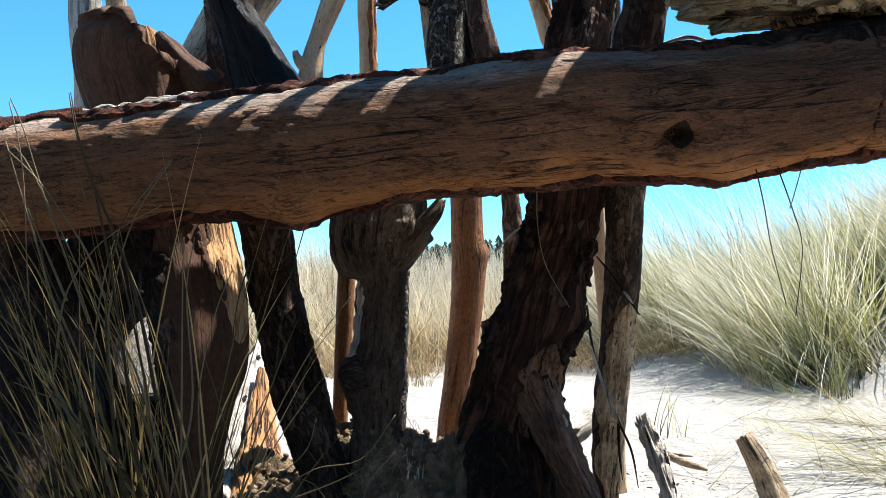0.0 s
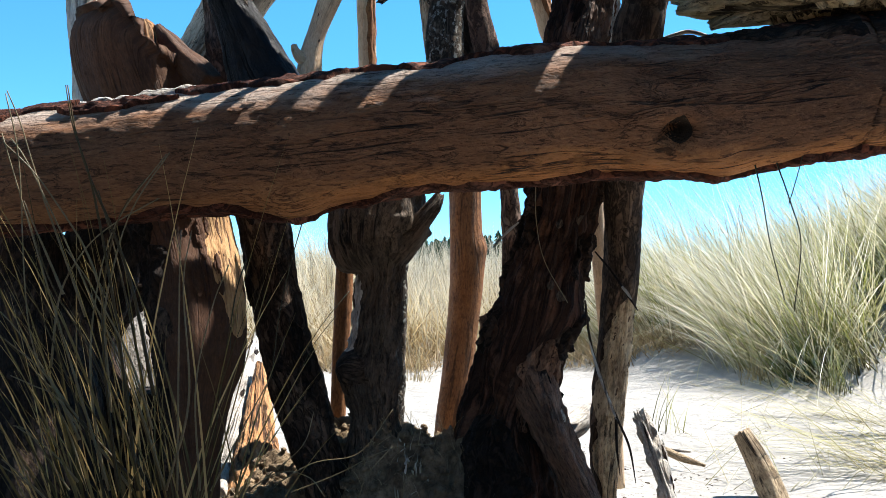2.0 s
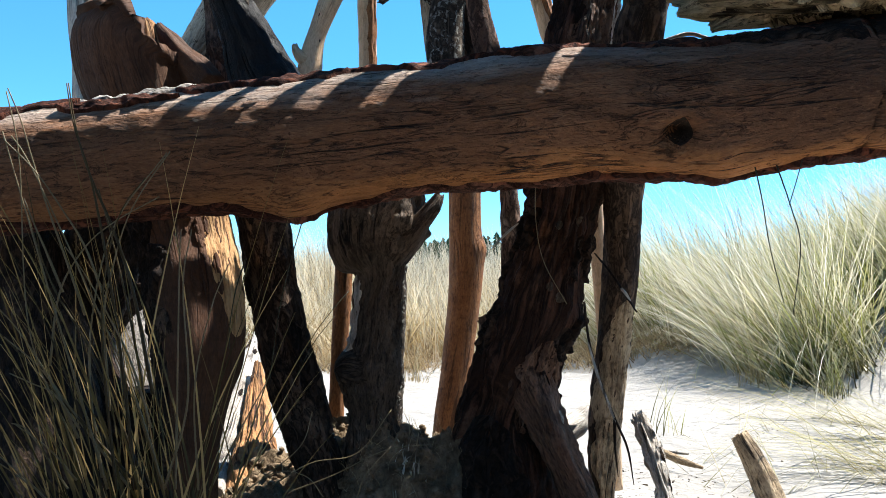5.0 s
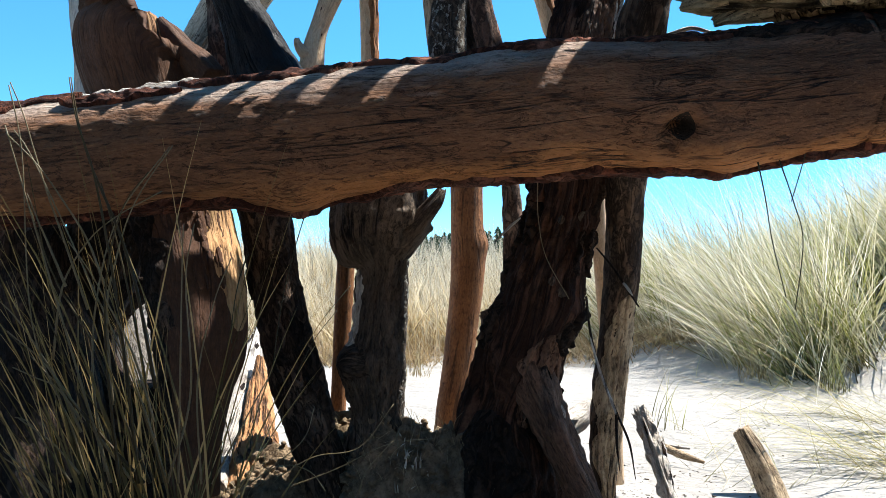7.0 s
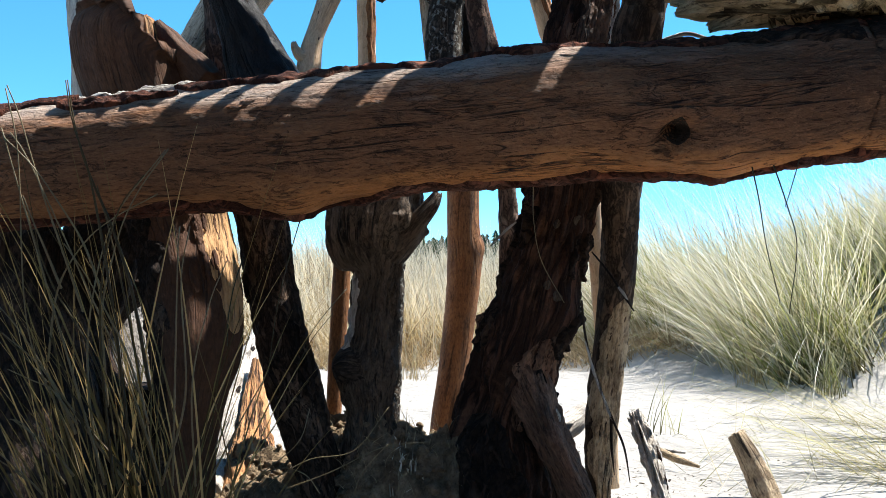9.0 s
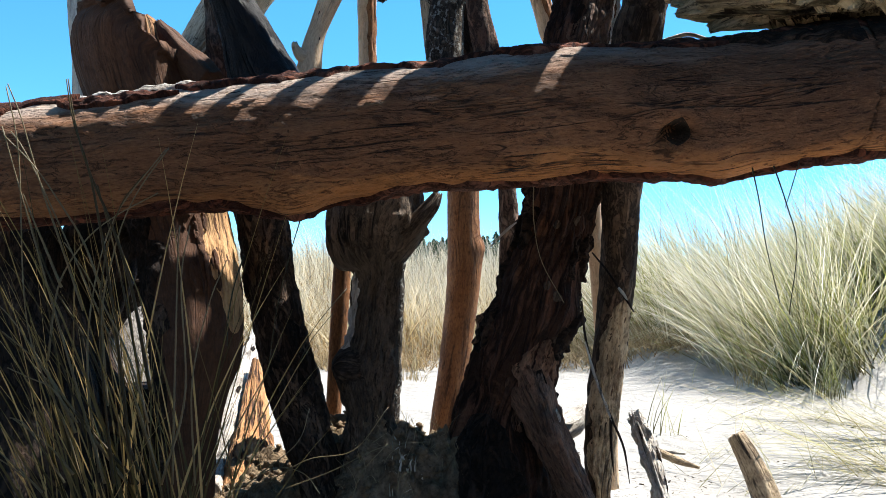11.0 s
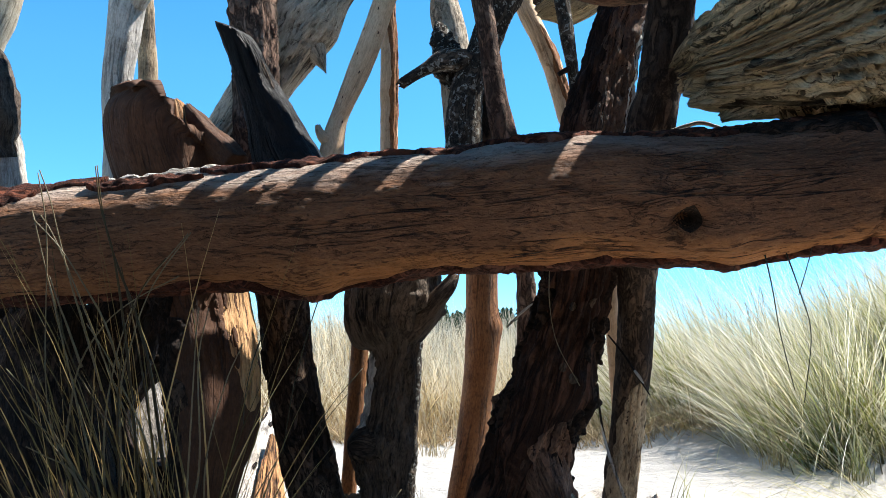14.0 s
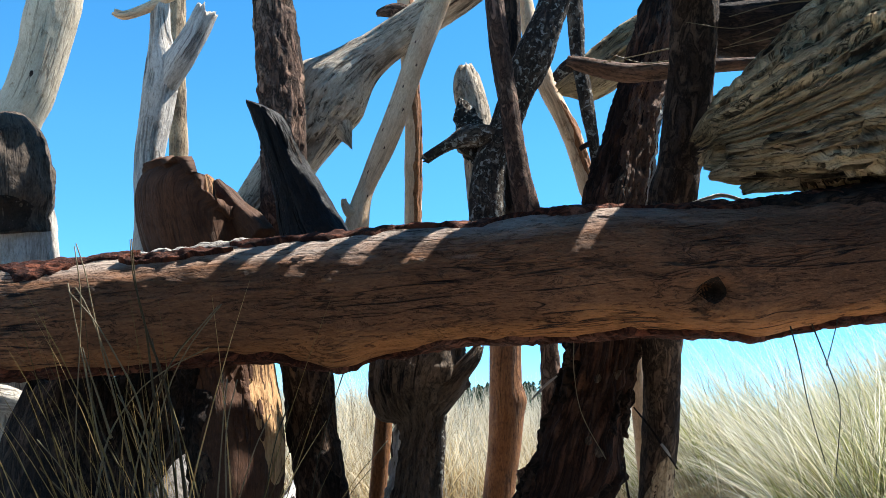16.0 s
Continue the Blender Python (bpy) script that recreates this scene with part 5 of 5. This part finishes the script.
def hanging_stems():
    """Dry stems that hang from the beam, and the ones that lie against the trunks."""
    for pts, w, mat, label in (
            ([(0.637, 1.860, 0.946), (0.651, 1.860, 0.877), (0.665, 1.860, 0.786), (0.688, 1.850, 0.674)], 0.0016, DARKBLADE, "thin dark dry stem hanging from the beam"),
            ([(0.680, 1.860, 0.950), (0.704, 1.850, 0.865), (0.722, 1.850, 0.786), (0.706, 1.850, 0.651)], 0.0016, DARKBLADE, "thin dark dry stem hanging from the beam"),
            ([(0.732, 1.860, 0.962), (0.717, 1.860, 0.911), (0.703, 1.860, 0.866)], 0.0010, DARKBLADE, "thin dark dry stem hanging from the beam"),
            ([(0.230, 2.260, 0.952), (0.231, 2.260, 0.862), (0.251, 2.270, 0.764), (0.309, 2.280, 0.659)], 0.0016, STRAW, "pale dry stem lying against the great trunk"),
            ([(-0.334, 2.200, 0.537), (-0.293, 2.200, 0.604), (-0.255, 2.220, 0.655), (-0.228, 2.250, 0.691)], 0.0013, DARKBLADE, "thin dark stem caught between the posts"),
            ([(-0.348, 2.200, 0.483), (-0.307, 2.200, 0.564), (-0.258, 2.220, 0.630)], 0.0013, DARKBLADE, "thin dark stem caught between the posts"),
            ([(-0.298, 2.000, 0.849), (-0.332, 2.050, 0.764), (-0.368, 2.100, 0.649), (-0.399, 2.150, 0.489)], 0.0014, DARKBLADE, "dark dry stem hanging beside the dark trunk"),
            ([(-0.446, 2.100, 0.766), (-0.467, 2.100, 0.701), (-0.480, 2.100, 0.624), (-0.482, 2.100, 0.559)], 0.0020, DARKBLADE, "dark dry stem hanging beside the thick trunk")):
        tagged(strand("dry_stem", pts, w, mat), label, "stem")
    for pts in ([(0.772, 1.950, 1.697), (0.692, 2.000, 1.687), (0.593, 2.020, 1.669), (0.488, 2.050, 1.699)], [(0.765, 1.950, 1.687), (0.678, 2.000, 1.659), (0.578, 2.020, 1.626)],
                [(0.752, 1.950, 1.677), (0.690, 2.000, 1.642), (0.572, 2.050, 1.631)], [(0.504, 2.250, 1.690), (0.416, 2.250, 1.679), (0.328, 2.250, 1.705)],
                [(0.490, 2.250, 1.721), (0.402, 2.250, 1.701), (0.306, 2.250, 1.680)], [(0.754, 1.950, 1.704), (0.668, 2.000, 1.716), (0.581, 2.020, 1.698)]):
        tagged(strand("straw", pts, 0.0022, STRAW), "dry straw stem tucked among the roof logs", "straw")


hanging_stems()


# ---- grass ----
def near_tuft():
    """The tall tuft in the shade before the beam: single blades that stand out, the rest as one body."""
    rng = np.random.default_rng(21)
    n = 108
    root = np.stack([rng.normal(-0.46, 0.07, n), rng.normal(1.52, 0.06, n), np.zeros(n)], -1)
    root[:, 2] = lift(root[:, 0], root[:, 1]) - 0.01
    way = rng.normal(np.pi, 0.65, n) + np.pi * (rng.uniform(0, 1, n) < 0.2)
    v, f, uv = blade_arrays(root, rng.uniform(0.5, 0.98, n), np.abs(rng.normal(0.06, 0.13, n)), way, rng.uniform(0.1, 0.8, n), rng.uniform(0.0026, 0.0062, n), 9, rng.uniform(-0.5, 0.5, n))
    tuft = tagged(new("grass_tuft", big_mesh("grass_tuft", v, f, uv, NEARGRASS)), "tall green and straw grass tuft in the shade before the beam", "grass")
    for pts, w in (
            ([(-0.429, 1.500, 0.380), (-0.485, 1.500, 0.543), (-0.570, 1.500, 0.726), (-0.656, 1.500, 0.903), (-0.689, 1.500, 0.952)], 0.0022), ([(-0.468, 1.480, 0.384), (-0.501, 1.480, 0.635), (-0.544, 1.480, 0.863), (-0.577, 1.480, 0.964), (-0.590, 1.480, 1.034)], 0.0030),
            ([(-0.505, 1.460, 0.389), (-0.570, 1.460, 0.593), (-0.635, 1.460, 0.799), (-0.683, 1.460, 0.953)], 0.0024), ([(-0.530, 1.500, 0.398), (-0.552, 1.500, 0.543), (-0.549, 1.500, 0.671), (-0.515, 1.500, 0.809), (-0.432, 1.500, 0.924)], 0.0024),
            ([(-0.488, 1.450, 0.391), (-0.512, 1.450, 0.602), (-0.511, 1.450, 0.726), (-0.487, 1.450, 0.824), (-0.449, 1.450, 0.877)], 0.0026), ([(-0.466, 1.500, 0.380), (-0.568, 1.500, 0.489), (-0.652, 1.500, 0.580), (-0.718, 1.500, 0.645)], 0.0026),
            ([(-0.484, 1.500, 0.380), (-0.596, 1.500, 0.525), (-0.672, 1.500, 0.635), (-0.728, 1.500, 0.691)], 0.0024), ([(-0.464, 1.520, 0.375), (-0.559, 1.520, 0.596), (-0.626, 1.520, 0.708), (-0.676, 1.520, 0.840)], 0.0028),
            ([(-0.455, 1.550, 0.368), (-0.495, 1.550, 0.593), (-0.529, 1.550, 0.745), (-0.564, 1.550, 0.870)], 0.0030), ([(-0.411, 1.500, 0.380), (-0.410, 1.500, 0.597), (-0.409, 1.500, 0.753), (-0.407, 1.500, 0.799)], 0.0020),
            ([(-0.374, 1.500, 0.379), (-0.382, 1.500, 0.542), (-0.357, 1.500, 0.670), (-0.329, 1.500, 0.743)], 0.0018), ([(-0.429, 1.500, 0.380), (-0.393, 1.500, 0.524), (-0.403, 1.500, 0.707), (-0.390, 1.500, 0.799)], 0.0024),
            ([(-0.564, 1.450, 0.392), (-0.627, 1.450, 0.479), (-0.654, 1.450, 0.492)], 0.0018), ([(-0.617, 1.450, 0.392), (-0.653, 1.450, 0.418), (-0.698, 1.450, 0.444)], 0.0018),
            ([(-0.541, 1.460, 0.389), (-0.569, 1.460, 0.477), (-0.634, 1.460, 0.637), (-0.655, 1.460, 0.907), (-0.678, 1.460, 1.017)], 0.0018), ([(-0.384, 1.600, 0.356), (-0.325, 1.600, 0.472), (-0.288, 1.600, 0.539)], 0.0022),
            ([(-0.450, 1.500, 0.532), (-0.484, 1.500, 0.696), (-0.518, 1.500, 0.797), (-0.551, 1.500, 0.871), (-0.573, 1.500, 0.929), (-0.588, 1.500, 0.992), (-0.596, 1.500, 1.039)], 0.0032),
            ([(-0.554, 1.480, 0.660), (-0.597, 1.480, 0.778), (-0.621, 1.480, 0.842), (-0.645, 1.480, 0.915), (-0.664, 1.480, 0.975), (-0.686, 1.480, 1.026)], 0.0020),
            ([(-0.519, 1.460, 0.697), (-0.547, 1.460, 0.768), (-0.584, 1.460, 0.827), (-0.630, 1.460, 0.890), (-0.681, 1.460, 0.940)], 0.0022),
            ([(-0.586, 1.470, 0.697), (-0.615, 1.470, 0.764), (-0.634, 1.470, 0.805), (-0.651, 1.470, 0.846)], 0.0024),
            ([(-0.519, 1.500, 0.505), (-0.531, 1.500, 0.660), (-0.517, 1.500, 0.742), (-0.499, 1.500, 0.807), (-0.472, 1.500, 0.862), (-0.427, 1.500, 0.926)], 0.0020),
            ([(-0.614, 1.490, 0.578), (-0.600, 1.490, 0.696), (-0.560, 1.490, 0.769), (-0.512, 1.490, 0.811), (-0.440, 1.490, 0.851)], 0.0020),
            ([(-0.553, 1.460, 0.468), (-0.587, 1.460, 0.537), (-0.619, 1.460, 0.581), (-0.674, 1.460, 0.626)], 0.0024),
            ([(-0.547, 1.450, 0.485), (-0.588, 1.450, 0.538), (-0.620, 1.450, 0.553), (-0.659, 1.450, 0.570)], 0.0020),
            ([(-0.546, 1.440, 0.407), (-0.589, 1.440, 0.454), (-0.643, 1.440, 0.492)], 0.0020),
            ([(-0.590, 1.430, 0.381), (-0.621, 1.430, 0.411), (-0.661, 1.430, 0.444)], 0.0020),
            ([(-0.441, 1.470, 0.483), (-0.476, 1.470, 0.589), (-0.513, 1.470, 0.661), (-0.550, 1.470, 0.724), (-0.583, 1.470, 0.769)], 0.0022)):
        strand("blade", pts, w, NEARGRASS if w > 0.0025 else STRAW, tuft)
    for pts in ([(-0.349, 1.950, 0.286), (-0.266, 1.950, 0.333), (-0.170, 1.950, 0.354), (-0.100, 1.970, 0.442)], [(-0.310, 1.930, 0.276), (-0.215, 1.930, 0.313), (-0.109, 1.930, 0.364), (-0.015, 1.940, 0.375)],
                [(-0.402, 1.920, 0.279), (-0.331, 1.920, 0.320), (-0.270, 1.920, 0.309), (-0.237, 1.920, 0.269)], [(-0.169, 1.940, 0.264), (-0.151, 1.940, 0.311), (-0.099, 1.950, 0.368)],
                [(-0.079, 1.940, 0.264), (-0.072, 1.940, 0.297), (-0.058, 1.940, 0.308)], [(-0.373, 1.950, 0.297), (-0.290, 1.950, 0.368), (-0.269, 1.970, 0.436)]):
        tagged(strand("dry_stem", pts, 0.0016, STRAW), "thin pale dry stem lying over the shaded bank", "stem")
    n = 26
    root = np.stack([rng.uniform(-0.45, 0.1, n), rng.uniform(1.75, 2.05, n), np.zeros(n)], -1)
    root[:, 2] = bank(root[:, 0], root[:, 1])
    v, f, uv = blade_arrays(root, rng.uniform(0.12, 0.32, n), rng.uniform(0.4, 1.2, n), rng.uniform(-0.8, 4.0, n), rng.uniform(0.1, 0.9, n), rng.uniform(0.0018, 0.003, n), 6, rng.uniform(-0.5, 0.5, n))
    tagged(new("straw_stems", big_mesh("straw_stems", v, f, uv, STRAW)), "thin dry stems straggling over the shaded mound", "straw", "", "stuff")


near_tuft()


def sward(name, n, xr, yr, inside, length, lean, bend, width, mat, label, seed, seg=4, way=np.pi, spread=0.75, clump=0.35, low=None):
    """Windblown grass rooted on the sand in tussocks, each with a height and a lean of its own."""
    rng = np.random.default_rng(seed)
    m = max(1, n // 70)
    tx, ty = rng.uniform(*xr, m * 4), rng.uniform(*yr, m * 4)
    ok = inside(tx, ty)
    tx, ty = tx[ok][:m], ty[ok][:m]
    pick = rng.integers(0, len(tx), n)
    x = tx[pick] + rng.normal(0, clump * 0.25, n)
    y = ty[pick] + rng.normal(0, clump * 0.25, n)
    own = rng.uniform(0.65, 1.2, len(tx))[pick] * (1 if low is None else low(x, y))
    tilt = rng.normal(0, 0.12, len(tx))[pick]
    turn = rng.normal(0, 0.45, len(tx))[pick]
    root = np.stack([x, y, lift(x, y) - 0.02], -1)
    v, f, uv = blade_arrays(root, rng.uniform(*length, n) * own, np.clip(rng.normal(lean, 0.26, n) + tilt, -0.1, 1.4), rng.normal(way, spread, n) + turn,
                            rng.uniform(*bend, n) + 1.1 * (rng.uniform(0, 1, n) < 0.14), rng.uniform(*width, n), seg, rng.uniform(-0.7, 0.7, n))
    tagged(new(name, big_mesh(name, v, f, uv, mat)), label, "grass", "", "stuff")


def hummock(x, y):
    """Where the hummock's grass grows."""
    w = 0.12 * nz(x * 2.7, y * 2.7, 8.0)
    return (((x - 4.4) / 2.1) ** 2 + ((y - 7.9) / 1.5) ** 2 < 1 + w) | (((x - 2.5) / 0.5) ** 2 + ((y - 6.95) / 1.15) ** 2 < 1 + w) | (((x - 2.0) / 0.9) ** 2 + ((y - 8.1) / 0.75) ** 2 < 1 + w) | (((x - 2.0) / 0.4) ** 2 + ((y - 7.3) / 0.5) ** 2 < 1 + w)


def shorter(x, y):
    """Grass is lower towards the hummock's near end."""
    return 0.78 + 0.30 * smooth(1.1, 1.8, x) - 0.08 * smooth(2.6, 3.6, x)


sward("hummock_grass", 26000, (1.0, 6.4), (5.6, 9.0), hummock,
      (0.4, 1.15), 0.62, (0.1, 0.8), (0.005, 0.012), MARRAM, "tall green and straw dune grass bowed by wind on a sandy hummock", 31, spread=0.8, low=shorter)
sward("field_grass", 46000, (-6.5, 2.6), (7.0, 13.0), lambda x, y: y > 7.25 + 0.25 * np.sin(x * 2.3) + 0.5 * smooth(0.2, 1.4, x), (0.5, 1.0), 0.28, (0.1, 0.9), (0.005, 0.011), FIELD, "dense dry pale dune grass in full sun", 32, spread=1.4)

sward("seed_stems", 4200, (1.0, 6.4), (5.7, 9.0), hummock,
      (0.8, 1.35), 0.45, (0.3, 1.1), (0.005, 0.009), SEED, "long pale arching seed stems above the dune grass", 33, 7, np.pi, 0.35, low=shorter)


sward("dead_grass", 5200, (-4.0, 1.6), (6.7, 7.9), lambda x, y: y > 6.85 + 0.2 * np.sin(x * 2.3), (0.15, 0.5), 0.8, (0.2, 1.3), (0.004, 0.009), DEAD, "brown tangle of dead grass along the dry grass", 34, spread=2.2)
sward("dead_grass", 1500, (1.15, 2.5), (6.6, 8.0), lambda x, y: ((x - 1.85) / 0.55) ** 2 + ((y - 7.4) / 0.4) ** 2 < 1, (0.15, 0.5), 0.9, (0.2, 1.2), (0.004, 0.008), DEAD, "brown tangle of dead grass at the hummock foot", 35, spread=1.2)


def small_tufts():
    rng = np.random.default_rng(41)
    for (x, y), n, h, mat, label in (((2.36, 5.72), 60, 0.36, MARRAM, "small green grass tuft at the hummock foot"), ((2.0, 6.1), 60, 0.42, STRAW, "dry grey grass tuft at the hummock foot"),
                                     ((1.02, 4.35), 12, 0.34, MARRAM, "few green grass blades in the sand"), ((-0.28, 6.6), 26, 0.28, STRAW, "small dry grass tuft on the sand")):
        root = np.stack([rng.normal(x, 0.05, n), rng.normal(y, 0.05, n), np.zeros(n)], -1)
        root[:, 2] = lift(root[:, 0], root[:, 1]) - 0.01
        v, f, uv = blade_arrays(root, rng.uniform(0.5, 1.2, n) * h, rng.uniform(0.0, 0.5, n), rng.uniform(0, 6.28, n), rng.uniform(0.1, 0.9, n), rng.uniform(0.003, 0.006, n), 5, rng.uniform(-0.6, 0.6, n))
        tagged(new("small_grass_tuft", big_mesh("small_grass_tuft", v, f, uv, mat)), label, "grass")
    for x, y, n in ((1.84, 3.7, 60), (2.1, 4.25, 50), (1.66, 3.35, 40), (2.15, 4.8, 40)):
        root = np.stack([rng.normal(x, 0.10, n), rng.normal(y, 0.08, n), np.zeros(n)], -1)
        root[:, 2] = lift(root[:, 0], root[:, 1]) - 0.005
        v, f, uv = blade_arrays(root, rng.uniform(0.4, 1.0, n), rng.uniform(0.9, 1.35, n), rng.normal(np.pi, 0.45, n), rng.uniform(0.1, 0.6, n), rng.uniform(0.005, 0.009, n), 7, rng.uniform(0.8, 2.2, n))
        v[:, 2] = np.maximum(v[:, 2], lift(v[:, 0], v[:, 1]) + 0.004)
        tagged(new("trailing_grass", big_mesh("trailing_grass", v, f, uv, TRAIL)), "yellow-green grass trailing flat over the sand", "grass")
    n = 190
    far = 3.1 + 2.4 * rng.uniform(0, 1, n) ** 1.5
    root = np.stack([far * rng.uniform(0.26, 0.52, n), far, np.zeros(n)], -1)
    root[:, 2] = lift(root[:, 0], root[:, 1]) + 0.003
    v, f, uv = blade_arrays(root, rng.uniform(0.12, 0.5, n), rng.uniform(1.1, 1.5, n), rng.normal(0.5, 0.8, n), rng.uniform(0.0, 0.35, n), rng.uniform(0.003, 0.006, n), 5, np.full(n, 0.3))
    v[:, 2] = np.maximum(v[:, 2], lift(v[:, 0], v[:, 1]) + 0.004)
    tagged(new("fallen_straw", big_mesh("fallen_straw", v, f, uv, RUNNER)), "thin yellow grass runners lying on the sand", "straw", "", "stuff")


small_tufts()


def far_pines():
    """A line of far conifers over the dunes."""
    rng = np.random.default_rng(51)
    for i in range(60):
        x, y = rng.uniform(-12, 20), rng.uniform(185, 205)
        h = rng.uniform(7.5, 10.2)
        V, F = [], []
        n = 150
        t = rng.uniform(0.04, 1, n) ** 0.8
        a = rng.uniform(0, 6.28, n)
        r = (1 - t) * h * 0.30 + 0.2
        for k in range(n):
            c = np.array([r[k] * math.cos(a[k]) * 0.5, r[k] * math.sin(a[k]) * 0.5, t[k] * h])
            d = np.array([math.cos(a[k]), math.sin(a[k]), -0.15]) * (0.35 + 0.6 * r[k])
            s = np.array([-math.sin(a[k]), math.cos(a[k]), 0]) * (0.25 + 0.22 * r[k])
            u = np.array([0, 0, 0.55])
            V += [c - d * 0.6 - s, c - d * 0.6 + s, c + d, c + u]
            b = 4 * k
            F += [(b, b + 1, b + 2), (b, b + 2, b + 3), (b + 1, b + 3, b + 2)]
        z = float(lift(x, y)) + 0.2
        tree = tagged(new("pine_tree"), "far dark green pine beyond the dunes", "tree", "far pines")
        tree.location = (x, y, z)
        part("crown", mesh_of("crown", np.array(V) + (x, y, z), F, None, [PINE], None, False), tree).matrix_parent_inverse = Matrix.Translation((-x, -y, -z))
        trunk = Limb([(x, y, z - 0.4, 0.16), (x, y, z + h * 0.5, 0.1), (x, y, z + h * 0.9, 0.03)], i, ref=(1, 0, 0))
        part("trunk", trunk.mesh("trunk", DARKBARK, 6, h / 6), tree).matrix_parent_inverse = Matrix.Translation((-x, -y, -z))


far_pines()


# ---- unseen plain roof and walls, added to shade and light the viewer's side ----
def shelter():
    def board(name, lo, hi, mat, label):
        bm = bmesh.new()
        bmesh.ops.create_cube(bm, size=1)
        for v in bm.verts:
            v.co = [lo[k] + (v.co[k] + 0.5) * (hi[k] - lo[k]) for k in range(3)]
        me = bpy.data.meshes.new(name)
        bm.to_mesh(me)
        bm.free()
        me.materials.append(mat)
        tagged(new(name, me), label, "wall" if "wall" in name else "ceiling", "", "structure")
    # shade roof added over the viewer: side-by-side poles, some ends proud of the eave
    V, F = [], []
    ring = np.radians(np.linspace(0, 360, 13)[:-1])

    def pole(x, r, y0, y1, z):
        k, c = len(V), len(ring)
        for y in (y0, y1):
            V.extend((x + r * math.cos(q), y, z + r * math.sin(q)) for q in ring)
        F.extend((k + i, k + c + i, k + c + (i + 1) % c, k + (i + 1) % c) for i in range(c))
        F.append(tuple(k + i for i in range(c)))
        F.append(tuple(k + c + i for i in reversed(range(c))))
    # shorter poles leave a hole that drops sun on the tall blades
    for i in range(13, 34):
        pole(-2.4 + 0.098 * i, 0.05, 1.0, 1.58 if 19 <= i <= 23 else 1.86, 1.93)
    for x0, x1, y1 in ((-1.12, -0.585, 1.86), (-0.585, -0.10, 1.58), (-0.10, 0.88, 1.86)):
        k = len(V)
        V.extend((x, y, z) for x in (x0, x1) for y in (1.0, y1) for z in (1.94, 1.97))
        F.extend(tuple(k + i for i in q) for q in ((0, 1, 3, 2), (4, 6, 7, 5), (0, 4, 5, 1), (2, 3, 7, 6), (0, 2, 6, 4), (1, 5, 7, 3)))
    # unseen eave poles added askew, their gaps shaping the strips of sun
    def slanted(u, r, way, y0, y1, z):
        k, c = len(V), len(ring)
        for y in (y0, y1):
            V.extend((u + way * (y - 2.0) + r * math.cos(q), y, z + 0.5 * r * math.sin(q)) for q in ring)
        F.extend((k + i, k + c + i, k + c + (i + 1) % c, k + (i + 1) % c) for i in range(c))
        F.append(tuple(k + i for i in range(c)))
        F.append(tuple(k + c + i for i in reversed(range(c))))
    for lo, hi, way in ((-0.180, -0.129, 0.8), (-0.086, -0.051, 0.8), (0.031, 0.082, 0.8), (0.135, 0.222, 0.8), (0.266, 0.42, 0.8), (0.36, 0.568, 0.1), (0.604, 2.4, 0.3)):
        n = max(1, round((hi - lo) / 0.058))
        for i in range(n):
            slanted(lo + (i + 0.5) * (hi - lo) / n, 0.5 * (hi - lo) / n + 0.001, way, 1.80, 2.17, 1.87)
    tagged(new("ceiling", mesh_of("ceiling", V, F, [(v[1], v[0]) for v in V], [BROWN])), "unseen roof of brown poles added to shade the viewer's side", "ceiling", "", "structure")
    # unseen walls, added to steer bounced light and darken the sides
    board("wall_south", (-1.08, -2.5, -0.1), (2.4, -2.4, 1.80), BROWN, "unseen plain brown back wall added to set the bounced light")
    board("wall_west", (-1.08, -2.4, -0.1), (-0.98, 1.55, 1.80), DARKBARK, "unseen plain side wall added to limit light from the side")
    board("wall_east", (2.40, -2.4, -0.1), (2.50, 1.62, 1.80), BROWN, "unseen plain side wall added to limit light from the side")


shelter()
